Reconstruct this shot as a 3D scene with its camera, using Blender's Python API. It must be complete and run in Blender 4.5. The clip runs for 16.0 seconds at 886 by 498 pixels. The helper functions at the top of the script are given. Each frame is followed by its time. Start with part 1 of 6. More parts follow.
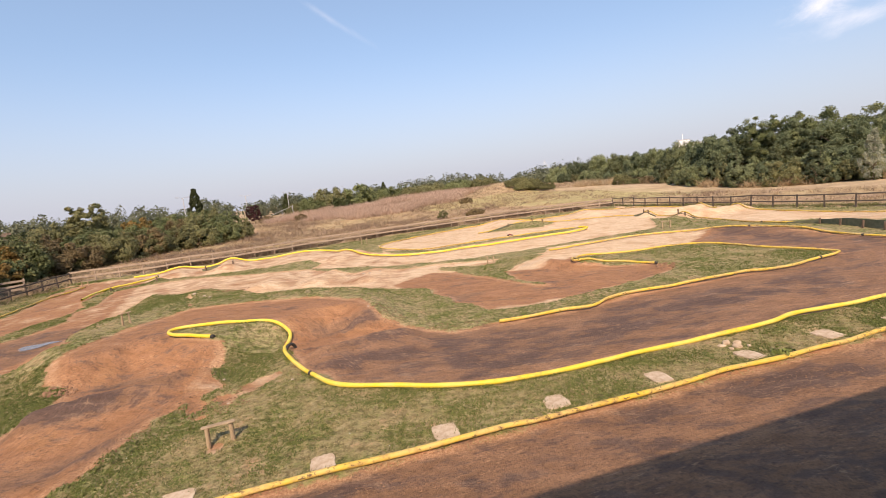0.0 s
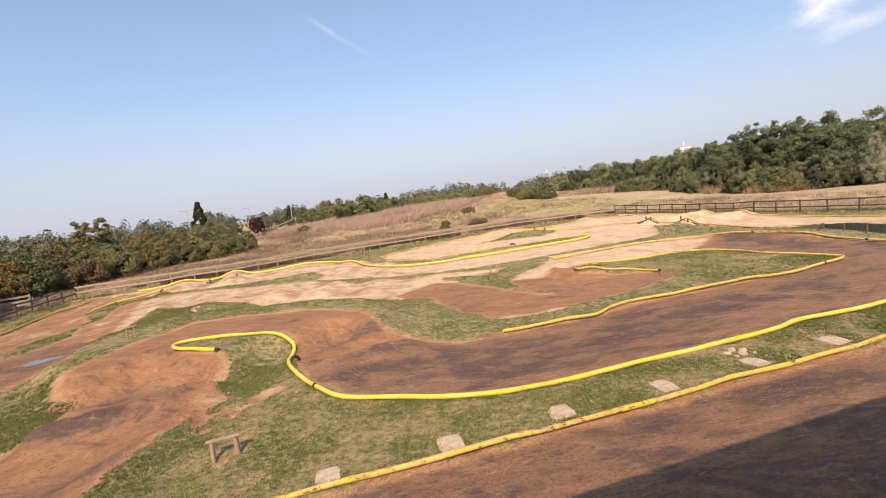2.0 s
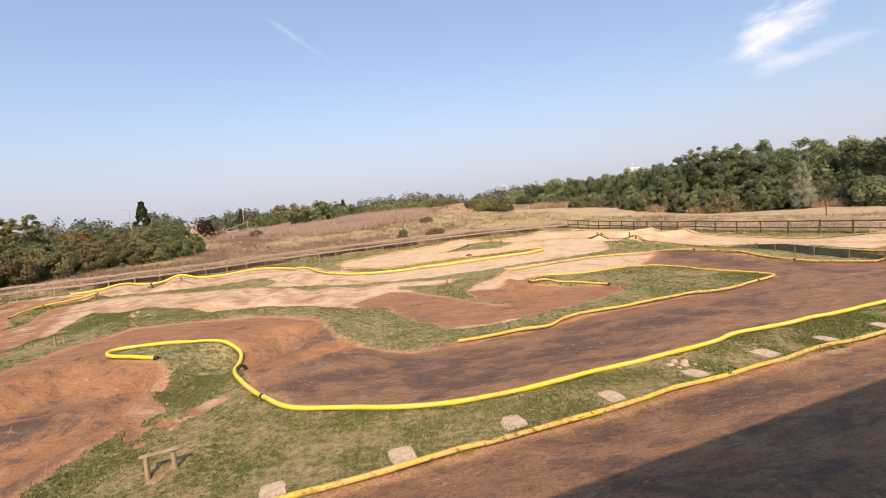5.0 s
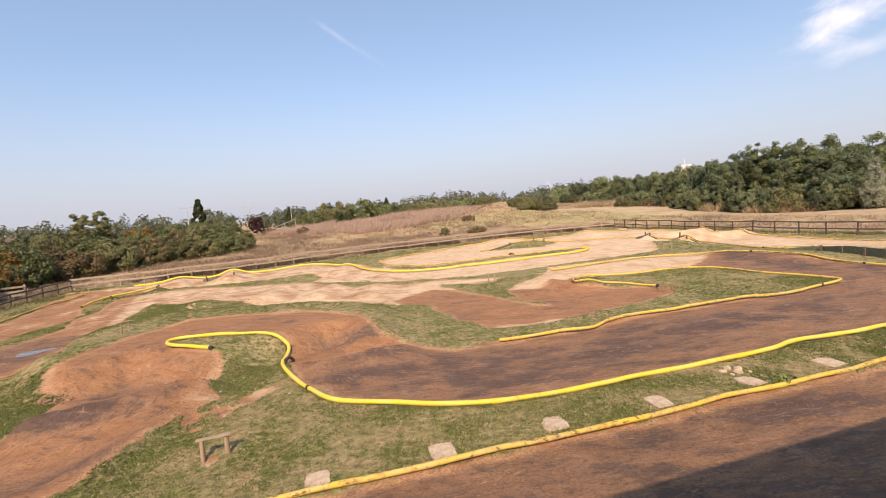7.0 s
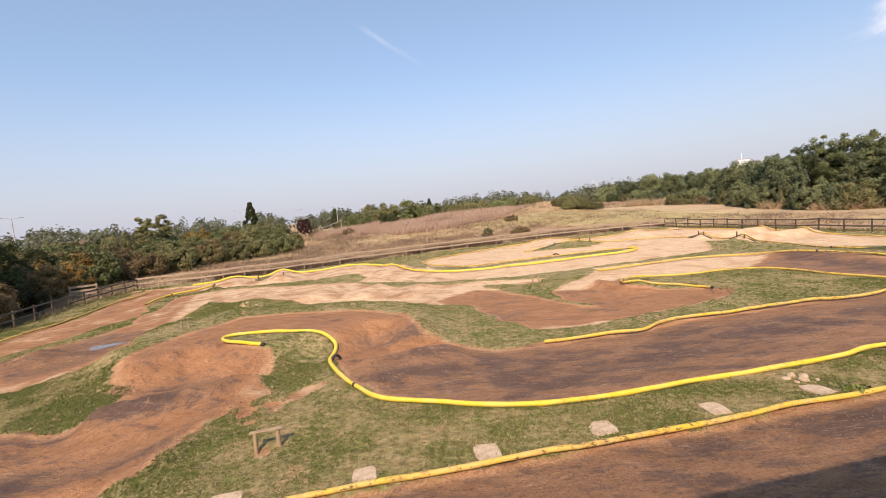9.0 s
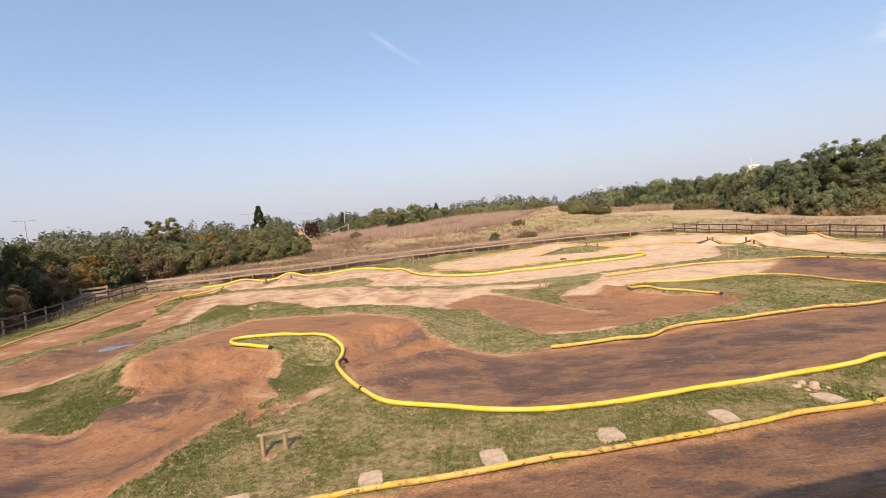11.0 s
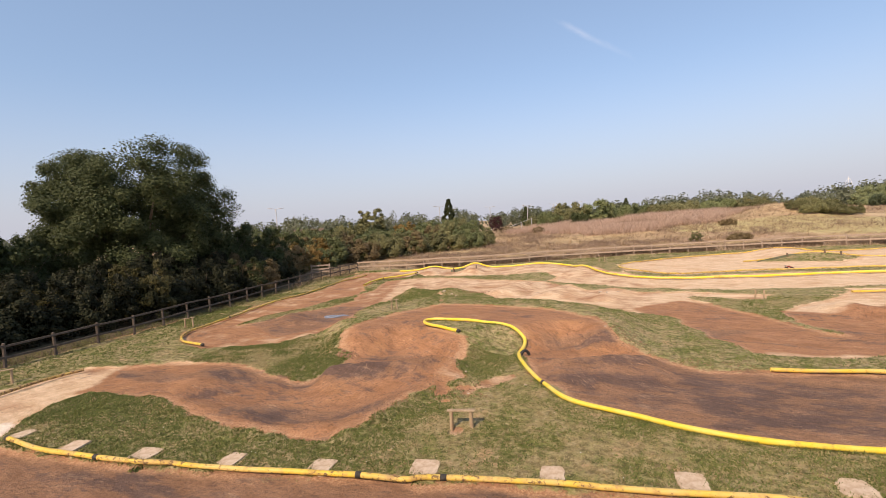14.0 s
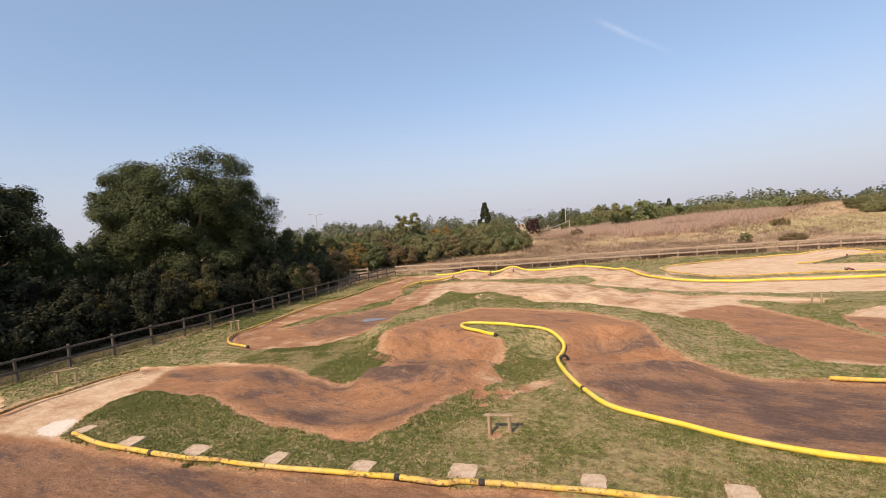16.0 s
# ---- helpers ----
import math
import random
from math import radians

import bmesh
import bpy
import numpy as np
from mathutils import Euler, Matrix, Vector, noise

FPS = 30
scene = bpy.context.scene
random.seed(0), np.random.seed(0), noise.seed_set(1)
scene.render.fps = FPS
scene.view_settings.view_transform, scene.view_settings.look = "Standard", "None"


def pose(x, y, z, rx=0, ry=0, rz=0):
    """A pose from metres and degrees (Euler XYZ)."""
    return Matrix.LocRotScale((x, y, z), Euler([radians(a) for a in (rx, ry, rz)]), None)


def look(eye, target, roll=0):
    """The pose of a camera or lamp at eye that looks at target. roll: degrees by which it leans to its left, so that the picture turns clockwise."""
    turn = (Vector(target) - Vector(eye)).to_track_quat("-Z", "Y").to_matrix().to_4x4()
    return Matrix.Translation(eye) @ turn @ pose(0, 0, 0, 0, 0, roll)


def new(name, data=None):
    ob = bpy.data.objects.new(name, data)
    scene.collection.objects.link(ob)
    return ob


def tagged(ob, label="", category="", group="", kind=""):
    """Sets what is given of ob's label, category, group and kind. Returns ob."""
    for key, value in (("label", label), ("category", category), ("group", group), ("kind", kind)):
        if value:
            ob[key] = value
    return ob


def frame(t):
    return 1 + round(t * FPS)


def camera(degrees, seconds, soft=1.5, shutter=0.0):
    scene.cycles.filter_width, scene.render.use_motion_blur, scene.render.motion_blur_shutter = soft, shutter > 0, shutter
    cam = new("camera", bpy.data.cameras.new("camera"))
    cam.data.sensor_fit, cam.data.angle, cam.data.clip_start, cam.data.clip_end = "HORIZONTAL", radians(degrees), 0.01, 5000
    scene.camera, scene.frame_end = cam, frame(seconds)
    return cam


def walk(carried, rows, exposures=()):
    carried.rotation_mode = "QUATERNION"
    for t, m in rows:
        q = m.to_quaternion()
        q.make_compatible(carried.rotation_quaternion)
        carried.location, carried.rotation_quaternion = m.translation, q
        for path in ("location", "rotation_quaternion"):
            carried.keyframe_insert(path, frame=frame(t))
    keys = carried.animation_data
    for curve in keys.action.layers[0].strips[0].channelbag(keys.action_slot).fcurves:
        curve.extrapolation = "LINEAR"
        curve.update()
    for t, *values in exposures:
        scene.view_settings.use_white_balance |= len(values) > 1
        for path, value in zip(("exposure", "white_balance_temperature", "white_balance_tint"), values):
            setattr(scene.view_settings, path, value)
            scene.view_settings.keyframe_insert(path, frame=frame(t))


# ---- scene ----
# The camera stands on a raised drivers' stand and pans; x runs along the front straight, y away from the stand.
cam = camera(87.3, 16.0, soft=0.7)
# seconds, eye x, y, z, yaw to the left, pitch, roll
PATH = [
    (0, 0.018, 0.042, 4.48, 0.62, -7.41, -6.21),
    (0.5, 0.01, 0.034, 4.483, 1.09, -7.22, -6.32),
    (1, 0.012, 0.042, 4.484, 1.64, -7.22, -6.66),
    (1.5, 0.019, 0.028, 4.495, 1.74, -6.58, -7.03),
    (2, 0.033, 0.003, 4.51, 0.86, -6.19, -6.98),
    (2.5, 0.026, 0.027, 4.498, -0.91, -6.07, -6.51),
    (3, 0.025, 0.049, 4.489, -2.54, -6.42, -5.58),
    (3.5, 0.02, 0.036, 4.496, -3.86, -6.46, -5.05),
    (4, 0.027, 0.05, 4.491, -4.78, -6.2, -4.84),
    (6.5, 0.008, 0.005, 4.493, -1.73, -5.03, -4.53),
    (7, 0.004, 0.001, 4.495, 0.57, -5.32, -4.66),
    (7.5, -0.011, -0.003, 4.492, 2.36, -5.06, -4.6),
    (8, 0, -0, 4.5, 3.57, -4.73, -4.62),
    (8.5, -0.002, 0.005, 4.499, 4.65, -4.53, -5.12),
    (9, -0.026, 0.001, 4.485, 5.82, -4.8, -5.24),
    (11.5, -0.036, -0.032, 4.501, 7.14, -4.02, -4.89),
    (12, -0.061, -0.042, 4.504, 11.69, -3.91, -5.19),
    (12.5, -0.096, -0.112, 4.488, 19.44, -4.57, -5.4),
    (13, -0.164, -0.135, 4.496, 25.74, -4.96, -4.77),
    (13.5, -0.241, -0.155, 4.505, 27.14, -4.16, -4.22),
    (14, -0.225, -0.142, 4.492, 28.66, -3.25, -3.51),
    (14.5, -0.217, -0.139, 4.489, 30.51, -3.13, -3.24),
    (15, -0.209, -0.17, 4.496, 31.85, -3.07, -3.7),
    (15.5, -0.21, -0.148, 4.501, 32.61, -2.64, -4.21),
    (16, -0.215, -0.158, 4.494, 33.12, -2.49, -4.19),
]


def aim(x, y, z, yaw, pitch, roll):
    a, p = radians(yaw), radians(pitch)
    return look((x, y, z), (x - math.sin(a) * math.cos(p), y + math.cos(a) * math.cos(p), z + math.sin(p)), roll)


walk(cam, [(t, aim(*row)) for t, *row in PATH], exposures=[(0.0, 0.56, 7350, 20), (11.5, 0.54, 7350, 20), (14.0, 0.47, 7350, 20), (16.0, 0.47, 7350, 20)])

# ---- light ----
SUN_ELEVATION, SUN_FROM = radians(41), radians(178.0)   # from behind the stand; angle from +y, to the left
world = bpy.data.worlds.new("sky")
scene.world = world
world.use_nodes = True
sky = world.node_tree.nodes.new("ShaderNodeTexSky")
sky.sky_type, sky.sun_disc = "NISHITA", False
sky.sun_elevation, sky.sun_rotation = SUN_ELEVATION, -SUN_FROM
sky.air_density, sky.dust_density, sky.ozone_density, sky.altitude = 1.0, 1.9, 3.6, 20
back = world.node_tree.nodes["Background"]
back.inputs[1].default_value = 0.15
veil = world.node_tree.nodes.new("ShaderNodeMix")      # thin even haze over the whole clear sky
veil.data_type = "RGBA"
veil.inputs[0].default_value, veil.inputs[7].default_value = 0.38, (1.45, 2.55, 3.75, 1)
world.node_tree.links.new(sky.outputs[0], veil.inputs[6])
# milky haze that thickens evenly all round towards the horizon
where = world.node_tree.nodes.new("ShaderNodeTexCoord")
rise = world.node_tree.nodes.new("ShaderNodeSeparateXYZ")
thick = world.node_tree.nodes.new("ShaderNodeMapRange")
thick.interpolation_type = "SMOOTHSTEP"
for i, v in enumerate((-0.08, 0.30, 0.97, 0.0)):
    thick.inputs[i + 1].default_value = v
milky = world.node_tree.nodes.new("ShaderNodeMix")
milky.data_type = "RGBA"
milky.inputs[7].default_value = (2.62, 2.95, 3.6, 1)
world.node_tree.links.new(where.outputs["Generated"], rise.inputs[0])
world.node_tree.links.new(rise.outputs[2], thick.inputs[0])
world.node_tree.links.new(thick.outputs[0], milky.inputs[0])
world.node_tree.links.new(veil.outputs[2], milky.inputs[6])
world.node_tree.links.new(milky.outputs[2], back.inputs[0])
sun = new("sun", bpy.data.lights.new("sun", "SUN"))
sun.data.energy, sun.data.angle, sun.data.color = 3.3, radians(0.55), (1.0, 0.88, 0.72)
sun.matrix_world = look((0, 0, 0), (math.sin(SUN_FROM) * math.cos(SUN_ELEVATION), -math.cos(SUN_FROM) * math.cos(SUN_ELEVATION), -math.sin(SUN_ELEVATION)))


# ---- materials ----
class Nodes:
    """Short ways to write node materials."""

    def __init__(self, name):
        self.mat = bpy.data.materials.new(name)
        self.mat.use_nodes = True
        self.tree = self.mat.node_tree
        self.out = self.tree.nodes["Principled BSDF"]
        self.coord = self.tree.nodes.new("ShaderNodeTexCoord")

    def put(self, socket, value):
        if isinstance(value, bpy.types.NodeSocket):
            self.tree.links.new(value, socket)
        elif isinstance(value, tuple) and len(value) == 3 and socket.type == "RGBA":
            socket.default_value = (*value, 1)
        else:
            socket.default_value = value

    def noise(self, scale, detail=6.0, rough=0.6, stretch=None, turn=0.0, distort=0.0):
        n = self.tree.nodes.new("ShaderNodeTexNoise")
        n.inputs["Scale"].default_value, n.inputs["Detail"].default_value = scale, detail
        n.inputs["Roughness"].default_value, n.inputs["Distortion"].default_value = rough, distort
        v = self.coord.outputs["Object"]
        if stretch:
            m = self.tree.nodes.new("ShaderNodeMapping")
            m.inputs["Rotation"].default_value = (0, 0, turn)
            m.inputs["Scale"].default_value = stretch
            self.tree.links.new(v, m.inputs[0])
            v = m.outputs[0]
        self.tree.links.new(v, n.inputs["Vector"])
        return n.outputs["Fac"]

    def along(self, lane, slow, fast, detail, rough):
        """Noise drawn out along the lanes: slow over the plan, fast across the lane."""
        cut = self.tree.nodes.new("ShaderNodeSeparateXYZ")
        join = self.tree.nodes.new("ShaderNodeCombineXYZ")
        self.tree.links.new(self.coord.outputs["Object"], cut.inputs[0])
        self.put(join.inputs[0], self.math("MULTIPLY", cut.outputs[0], slow))
        self.put(join.inputs[1], self.math("MULTIPLY", cut.outputs[1], slow))
        self.put(join.inputs[2], self.math("MULTIPLY", lane, fast))
        n = self.tree.nodes.new("ShaderNodeTexNoise")
        n.inputs["Scale"].default_value, n.inputs["Detail"].default_value = 1.0, detail
        n.inputs["Roughness"].default_value, n.inputs["Distortion"].default_value = rough, 0.5
        self.tree.links.new(join.outputs[0], n.inputs["Vector"])
        return n.outputs["Fac"]

    def math(self, op, a, b=0.0, clamp=False):
        n = self.tree.nodes.new("ShaderNodeMath")
        n.operation, n.use_clamp = op, clamp
        self.put(n.inputs[0], a)
        self.put(n.inputs[1], b)
        return n.outputs[0]

    def span(self, value, lo, hi, to_lo=0.0, to_hi=1.0):
        n = self.tree.nodes.new("ShaderNodeMapRange")
        n.interpolation_type = "SMOOTHSTEP"
        for i, v in enumerate((value, lo, hi, to_lo, to_hi)):
            self.put(n.inputs[i], v)
        return n.outputs[0]

    def mix(self, fac, a, b):
        n = self.tree.nodes.new("ShaderNodeMix")
        n.data_type = "RGBA"
        self.put(n.inputs[0], fac)
        self.put(n.inputs[6], a)
        self.put(n.inputs[7], b)
        return n.outputs[2]

    def scale(self, color, by):
        n = self.tree.nodes.new("ShaderNodeVectorMath")
        n.operation = "SCALE"
        self.put(n.inputs[0], color)
        self.put(n.inputs[3], by)
        return n.outputs[0]

    def attr(self, name):
        n = self.tree.nodes.new("ShaderNodeAttribute")
        n.attribute_name = name
        return n.outputs["Fac"]

    def island(self):
        return self.tree.nodes.new("ShaderNodeNewGeometry").outputs["Random Per Island"]

    def each(self):
        return self.tree.nodes.new("ShaderNodeObjectInfo").outputs["Random"]

    def finish(self, color, rough=0.9, bump=None, strength=0.3, distance=0.02, metal=0.0, spec=0.3):
        self.put(self.out.inputs["Base Color"], color)
        self.put(self.out.inputs["Roughness"], rough)
        self.put(self.out.inputs["Metallic"], metal)
        self.put(self.out.inputs["Specular IOR Level"], spec)
        if bump is not None:
            b = self.tree.nodes.new("ShaderNodeBump")
            b.inputs["Strength"].default_value, b.inputs["Distance"].default_value = strength, distance
            self.put(b.inputs["Height"], bump)
            self.tree.links.new(b.outputs[0], self.out.inputs["Normal"])
        return self.mat


def ground_material():
    n = Nodes("track_and_turf")
    broad, patch, fine = n.noise(0.22, 4), n.noise(1.1, 9, 0.68), n.noise(6.0, 10, 0.72)
    speck, grit = n.noise(19.0, 8, 0.75), n.noise(60.0, 4, 0.75)
    lane = n.attr("lane")
    streak = n.math("ADD", n.math("MULTIPLY", n.along(lane, 0.9, 3.6, 10, 0.74), 0.32), n.math("MULTIPLY", n.noise(1.7, 12, 0.68, (0.6, 1.6, 1), 0.3, 0.6), 0.68))
    smear = n.math("ADD", n.math("MULTIPLY", n.along(lane, 0.40, 1.2, 9, 0.72), 0.4), n.math("MULTIPLY", n.noise(0.6, 11, 0.68, (0.6, 1.7, 1), 0.25, 0.6), 0.6))
    thin = n.along(lane, 3.0, 15.0, 7, 0.72)
    damp_shade, turf, field, road = n.attr("damp_shade"), n.attr("turf"), n.attr("field"), n.attr("road")
    chalk, mown = n.attr("chalk"), n.attr("mown")
    grain = n.math("ADD", n.span(speck, 0.28, 0.72, 0.80, 1.16), n.span(grit, 0.3, 0.7, -0.10, 0.14))
    # packed clay: pale dust, orange and red-brown clay, black damp and tyre marks
    wet_shade = n.math("ADD", damp_shade, n.math("MULTIPLY", n.math("SUBTRACT", n.noise(0.9, 7, 0.6, None, 0, 0.4), 0.5), 1.0))
    wet_shade = n.math("ADD", wet_shade, n.math("MULTIPLY", n.math("SUBTRACT", broad, 0.5), 0.5))
    pale = n.mix(n.span(streak, 0.38, 0.62), (0.56, 0.375, 0.225), (0.71, 0.530, 0.350))
    pale = n.mix(n.math("MULTIPLY", n.span(n.noise(0.45, 7, 0.7, None, 0, 0.6), 0.50, 0.64), 0.7), pale, (0.50, 0.300, 0.162))
    clay = n.mix(n.span(streak, 0.38, 0.62), (0.282, 0.135, 0.065), (0.415, 0.208, 0.106))
    clay = n.mix(n.math("MULTIPLY", n.span(n.noise(0.8, 7, 0.7, (0.8, 1.3, 1), 0.3, 0.8), 0.50, 0.66), 0.75), clay, (0.420, 0.208, 0.094))
    clay = n.mix(n.math("MULTIPLY", n.span(damp_shade, 0.62, 0.80), 0.8), clay, n.mix(n.span(streak, 0.38, 0.62), (0.215, 0.116, 0.064), (0.330, 0.182, 0.104)))
    dirt = n.mix(n.span(wet_shade, 0.10, 0.50), pale, clay)
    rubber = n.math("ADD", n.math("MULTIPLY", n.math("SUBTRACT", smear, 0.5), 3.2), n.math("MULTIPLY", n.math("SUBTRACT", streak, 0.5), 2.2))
    black = n.math("MULTIPLY", n.span(n.math("ADD", n.math("MULTIPLY", wet_shade, 0.5), rubber), 0.38, 0.74), 0.84)
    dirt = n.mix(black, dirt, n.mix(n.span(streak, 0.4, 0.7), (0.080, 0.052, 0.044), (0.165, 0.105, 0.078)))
    marks = n.math("MULTIPLY", n.span(thin, 0.55, 0.63), n.span(wet_shade, 0.25, 0.7))
    dirt = n.mix(n.math("MULTIPLY", marks, 0.50), dirt, (0.100, 0.064, 0.052))
    bright = n.math("MULTIPLY", n.span(thin, 0.45, 0.36), n.span(patch, 0.40, 0.60))
    dirt = n.mix(n.math("MULTIPLY", bright, 0.45), dirt, (0.58, 0.345, 0.190))
    dust = n.math("MULTIPLY", n.span(streak, 0.55, 0.64), n.span(patch, 0.44, 0.62))
    dirt = n.mix(n.math("MULTIPLY", dust, 0.5), dirt, (0.56, 0.350, 0.205))
    crumb = n.math("MULTIPLY", n.span(n.noise(15.0, 7, 0.74), 0.535, 0.60), n.span(n.math("ADD", patch, n.math("MULTIPLY", wet_shade, 0.25)), 0.50, 0.70))
    dirt = n.mix(n.math("MULTIPLY", crumb, 0.55), dirt, (0.085, 0.050, 0.036))
    dirt = n.mix(n.math("MULTIPLY", n.span(n.math("ADD", chalk, n.math("MULTIPLY", n.math("SUBTRACT", fine, 0.5), 1.2)), 0.35, 0.7), 0.9), dirt, (0.80, 0.72, 0.60))
    # crumbling edge beside the turf
    edge = n.math("MULTIPLY", n.span(turf, 0.04, 0.38), n.span(fine, 0.30, 0.55))
    dirt = n.mix(n.math("MULTIPLY", n.math("MULTIPLY", edge, n.span(lane, 0.0, 0.06)), 0.7), dirt, n.mix(n.span(speck, 0.35, 0.65), (0.40, 0.205, 0.102), (0.58, 0.345, 0.200)))
    # short turf, half dried out
    dry = n.math("ADD", n.math("MULTIPLY", patch, 0.6), n.math("MULTIPLY", n.noise(3.1, 8, 0.7), 0.5))
    green = n.mix(n.span(fine, 0.37, 0.63), (0.050, 0.066, 0.014), (0.215, 0.228, 0.062))
    straw = n.mix(n.span(fine, 0.36, 0.64), (0.19, 0.145, 0.066), (0.42, 0.335, 0.178))
    grass = n.mix(n.span(dry, 0.42, 0.62), green, straw)
    grass = n.mix(n.span(n.math("ADD", patch, n.math("MULTIPLY", fine, 0.4)), 0.78, 0.90), grass, (0.46, 0.290, 0.165))
    cover = n.math("ADD", turf, n.math("ADD", n.math("MULTIPLY", n.math("SUBTRACT", fine, 0.5), 0.8), n.math("MULTIPLY", n.math("SUBTRACT", patch, 0.5), 0.6)))
    color = n.mix(n.span(cover, 0.44, 0.58), dirt, grass)
    # rough pasture outside the fence: pink-brown dead weeds, straw and a mown green strip
    tan = n.mix(n.span(patch, 0.3, 0.7), (0.30, 0.190, 0.118), (0.47, 0.330, 0.210))
    far = n.mix(n.span(n.noise(0.07, 7, 0.68, (0.6, 1.6, 1), 0.1), 0.44, 0.58), tan, n.mix(n.span(patch, 0.35, 0.65), (0.36, 0.245, 0.125), (0.52, 0.385, 0.215)))
    far = n.mix(n.math("MULTIPLY", n.span(n.noise(0.30, 9, 0.76, (0.5, 1.6, 1), 0.1), 0.52, 0.66), 0.8), far, n.mix(n.span(fine, 0.3, 0.7), (0.20, 0.165, 0.075), (0.33, 0.270, 0.125)))
    far = n.mix(n.math("MULTIPLY", n.span(n.math("ADD", mown, n.math("MULTIPLY", n.math("SUBTRACT", patch, 0.5), 0.7)), 0.35, 0.65), 0.8), far, n.mix(n.span(patch, 0.35, 0.65), (0.33, 0.285, 0.120), (0.46, 0.385, 0.180)))
    far = n.mix(n.math("MULTIPLY", n.span(n.math("ADD", road, n.math("MULTIPLY", n.math("SUBTRACT", patch, 0.5), 0.9)), 0.4, 0.7), 0.7), far, n.mix(n.span(n.noise(0.5, 8, 0.7, (0.3, 2.0, 1), 0.15), 0.42, 0.60), (0.40, 0.290, 0.165), (0.58, 0.430, 0.270)))
    # under the thicket: brown leaf litter with the shade mixed into its colour
    far = n.mix(n.math("MULTIPLY", n.span(n.math("ADD", n.attr("litter_shade"), n.math("MULTIPLY", n.math("SUBTRACT", fine, 0.5), 0.7)), 0.35, 0.7), 0.9), far, n.mix(n.span(fine, 0.35, 0.65), (0.055, 0.045, 0.024), (0.115, 0.085, 0.046)))
    color = n.mix(n.span(n.math("ADD", field, n.math("MULTIPLY", n.math("SUBTRACT", patch, 0.5), 0.5)), 0.4, 0.6), color, far)
    color = n.scale(color, grain)
    lumps = n.math("ADD", n.math("MULTIPLY", fine, 1.2), n.math("ADD", n.math("MULTIPLY", speck, 0.7), n.math("MULTIPLY", streak, 0.9)))
    rough = n.span(wet_shade, 0.2, 1.0, 0.95, 0.74)
    return n.finish(color, rough, lumps, 0.8, 0.05, spec=0.2)


def leaf_material(name, dark, light, odd=None, share=0.0, thin=0.32):
    n = Nodes(name)
    r = n.island()
    color = n.mix(r, dark, light)
    color = n.mix(n.span(n.noise(3.0, 4), 0.40, 0.62), color, n.mix(r, light, dark))
    if odd:
        color = n.mix(n.math("MULTIPLY", n.span(n.noise(3.6, 4), 0.66 - share, 0.80 - share), 0.9), color, odd)
    color = n.scale(color, n.span(n.each(), 0.0, 1.0, 0.78, 1.25))
    mat = n.finish(color, 0.62, spec=0.25)
    glow = n.tree.nodes.new("ShaderNodeBsdfTranslucent")
    n.put(glow.inputs[0], color)
    both = n.tree.nodes.new("ShaderNodeMixShader")
    both.inputs[0].default_value = thin
    n.tree.links.new(n.out.outputs[0], both.inputs[1])
    n.tree.links.new(glow.outputs[0], both.inputs[2])
    n.tree.links.new(both.outputs[0], n.tree.nodes["Material Output"].inputs[0])
    return mat


def wood_material(name, a, b, scale=9.0):
    n = Nodes(name)
    grain = n.noise(scale, 8, 0.7, (1.0, 1.0, 0.12), 0, 0.4)
    stain = n.noise(2.2, 5)
    color = n.mix(n.span(grain, 0.3, 0.7), a, b)
    color = n.mix(n.math("MULTIPLY", n.span(stain, 0.5, 0.75), 0.5), color, (a[0] * 0.5, a[1] * 0.55, a[2] * 0.6))
    color = n.mix(n.math("MULTIPLY", n.each(), 0.35), color, (b[0] * 0.8, b[1] * 0.8, b[2] * 0.8))
    return n.finish(color, 0.85, grain, 0.5, 0.01, spec=0.2)


def pipe_material(name, clean, faded, dirt):
    """Plastic pipe: cleaner and muddier lengths, sun-bleached streaks, splashes of clay and black scuffs."""
    n = Nodes(name)
    worn, mud, spot = n.noise(1.4, 6), n.noise(5.0, 8, 0.7), n.noise(14.0, 8, 0.76, (0.6, 1, 1), 0.3)
    length = n.math("MULTIPLY", n.math("SUBTRACT", n.noise(0.33, 2, 0.4), 0.5), 0.55)
    mud, spot = n.math("ADD", mud, length), n.math("ADD", spot, n.math("MULTIPLY", length, 0.5))
    color = n.mix(n.span(worn, 0.35, 0.7), clean, faded)
    color = n.mix(n.span(mud, 0.68 - 0.8 * dirt, 0.90 - 0.8 * dirt, 0.0, 0.72), color, (0.36, 0.215, 0.095))
    color = n.mix(n.span(spot, 0.72 - 0.60 * dirt, 0.76 - 0.60 * dirt, 0.0, 0.9), color, (0.11, 0.062, 0.034))
    return n.finish(color, n.span(mud, 0.3, 0.7, 0.45, 0.8), mud, 0.3, 0.01, spec=0.35)


def plain_material(name, a, b, scale=6.0, rough=0.8, metal=0.0, strength=0.3):
    n = Nodes(name)
    v = n.noise(scale, 7, 0.65)
    return n.finish(n.mix(n.span(v, 0.3, 0.7), a, b), rough, v, strength, 0.01, metal)


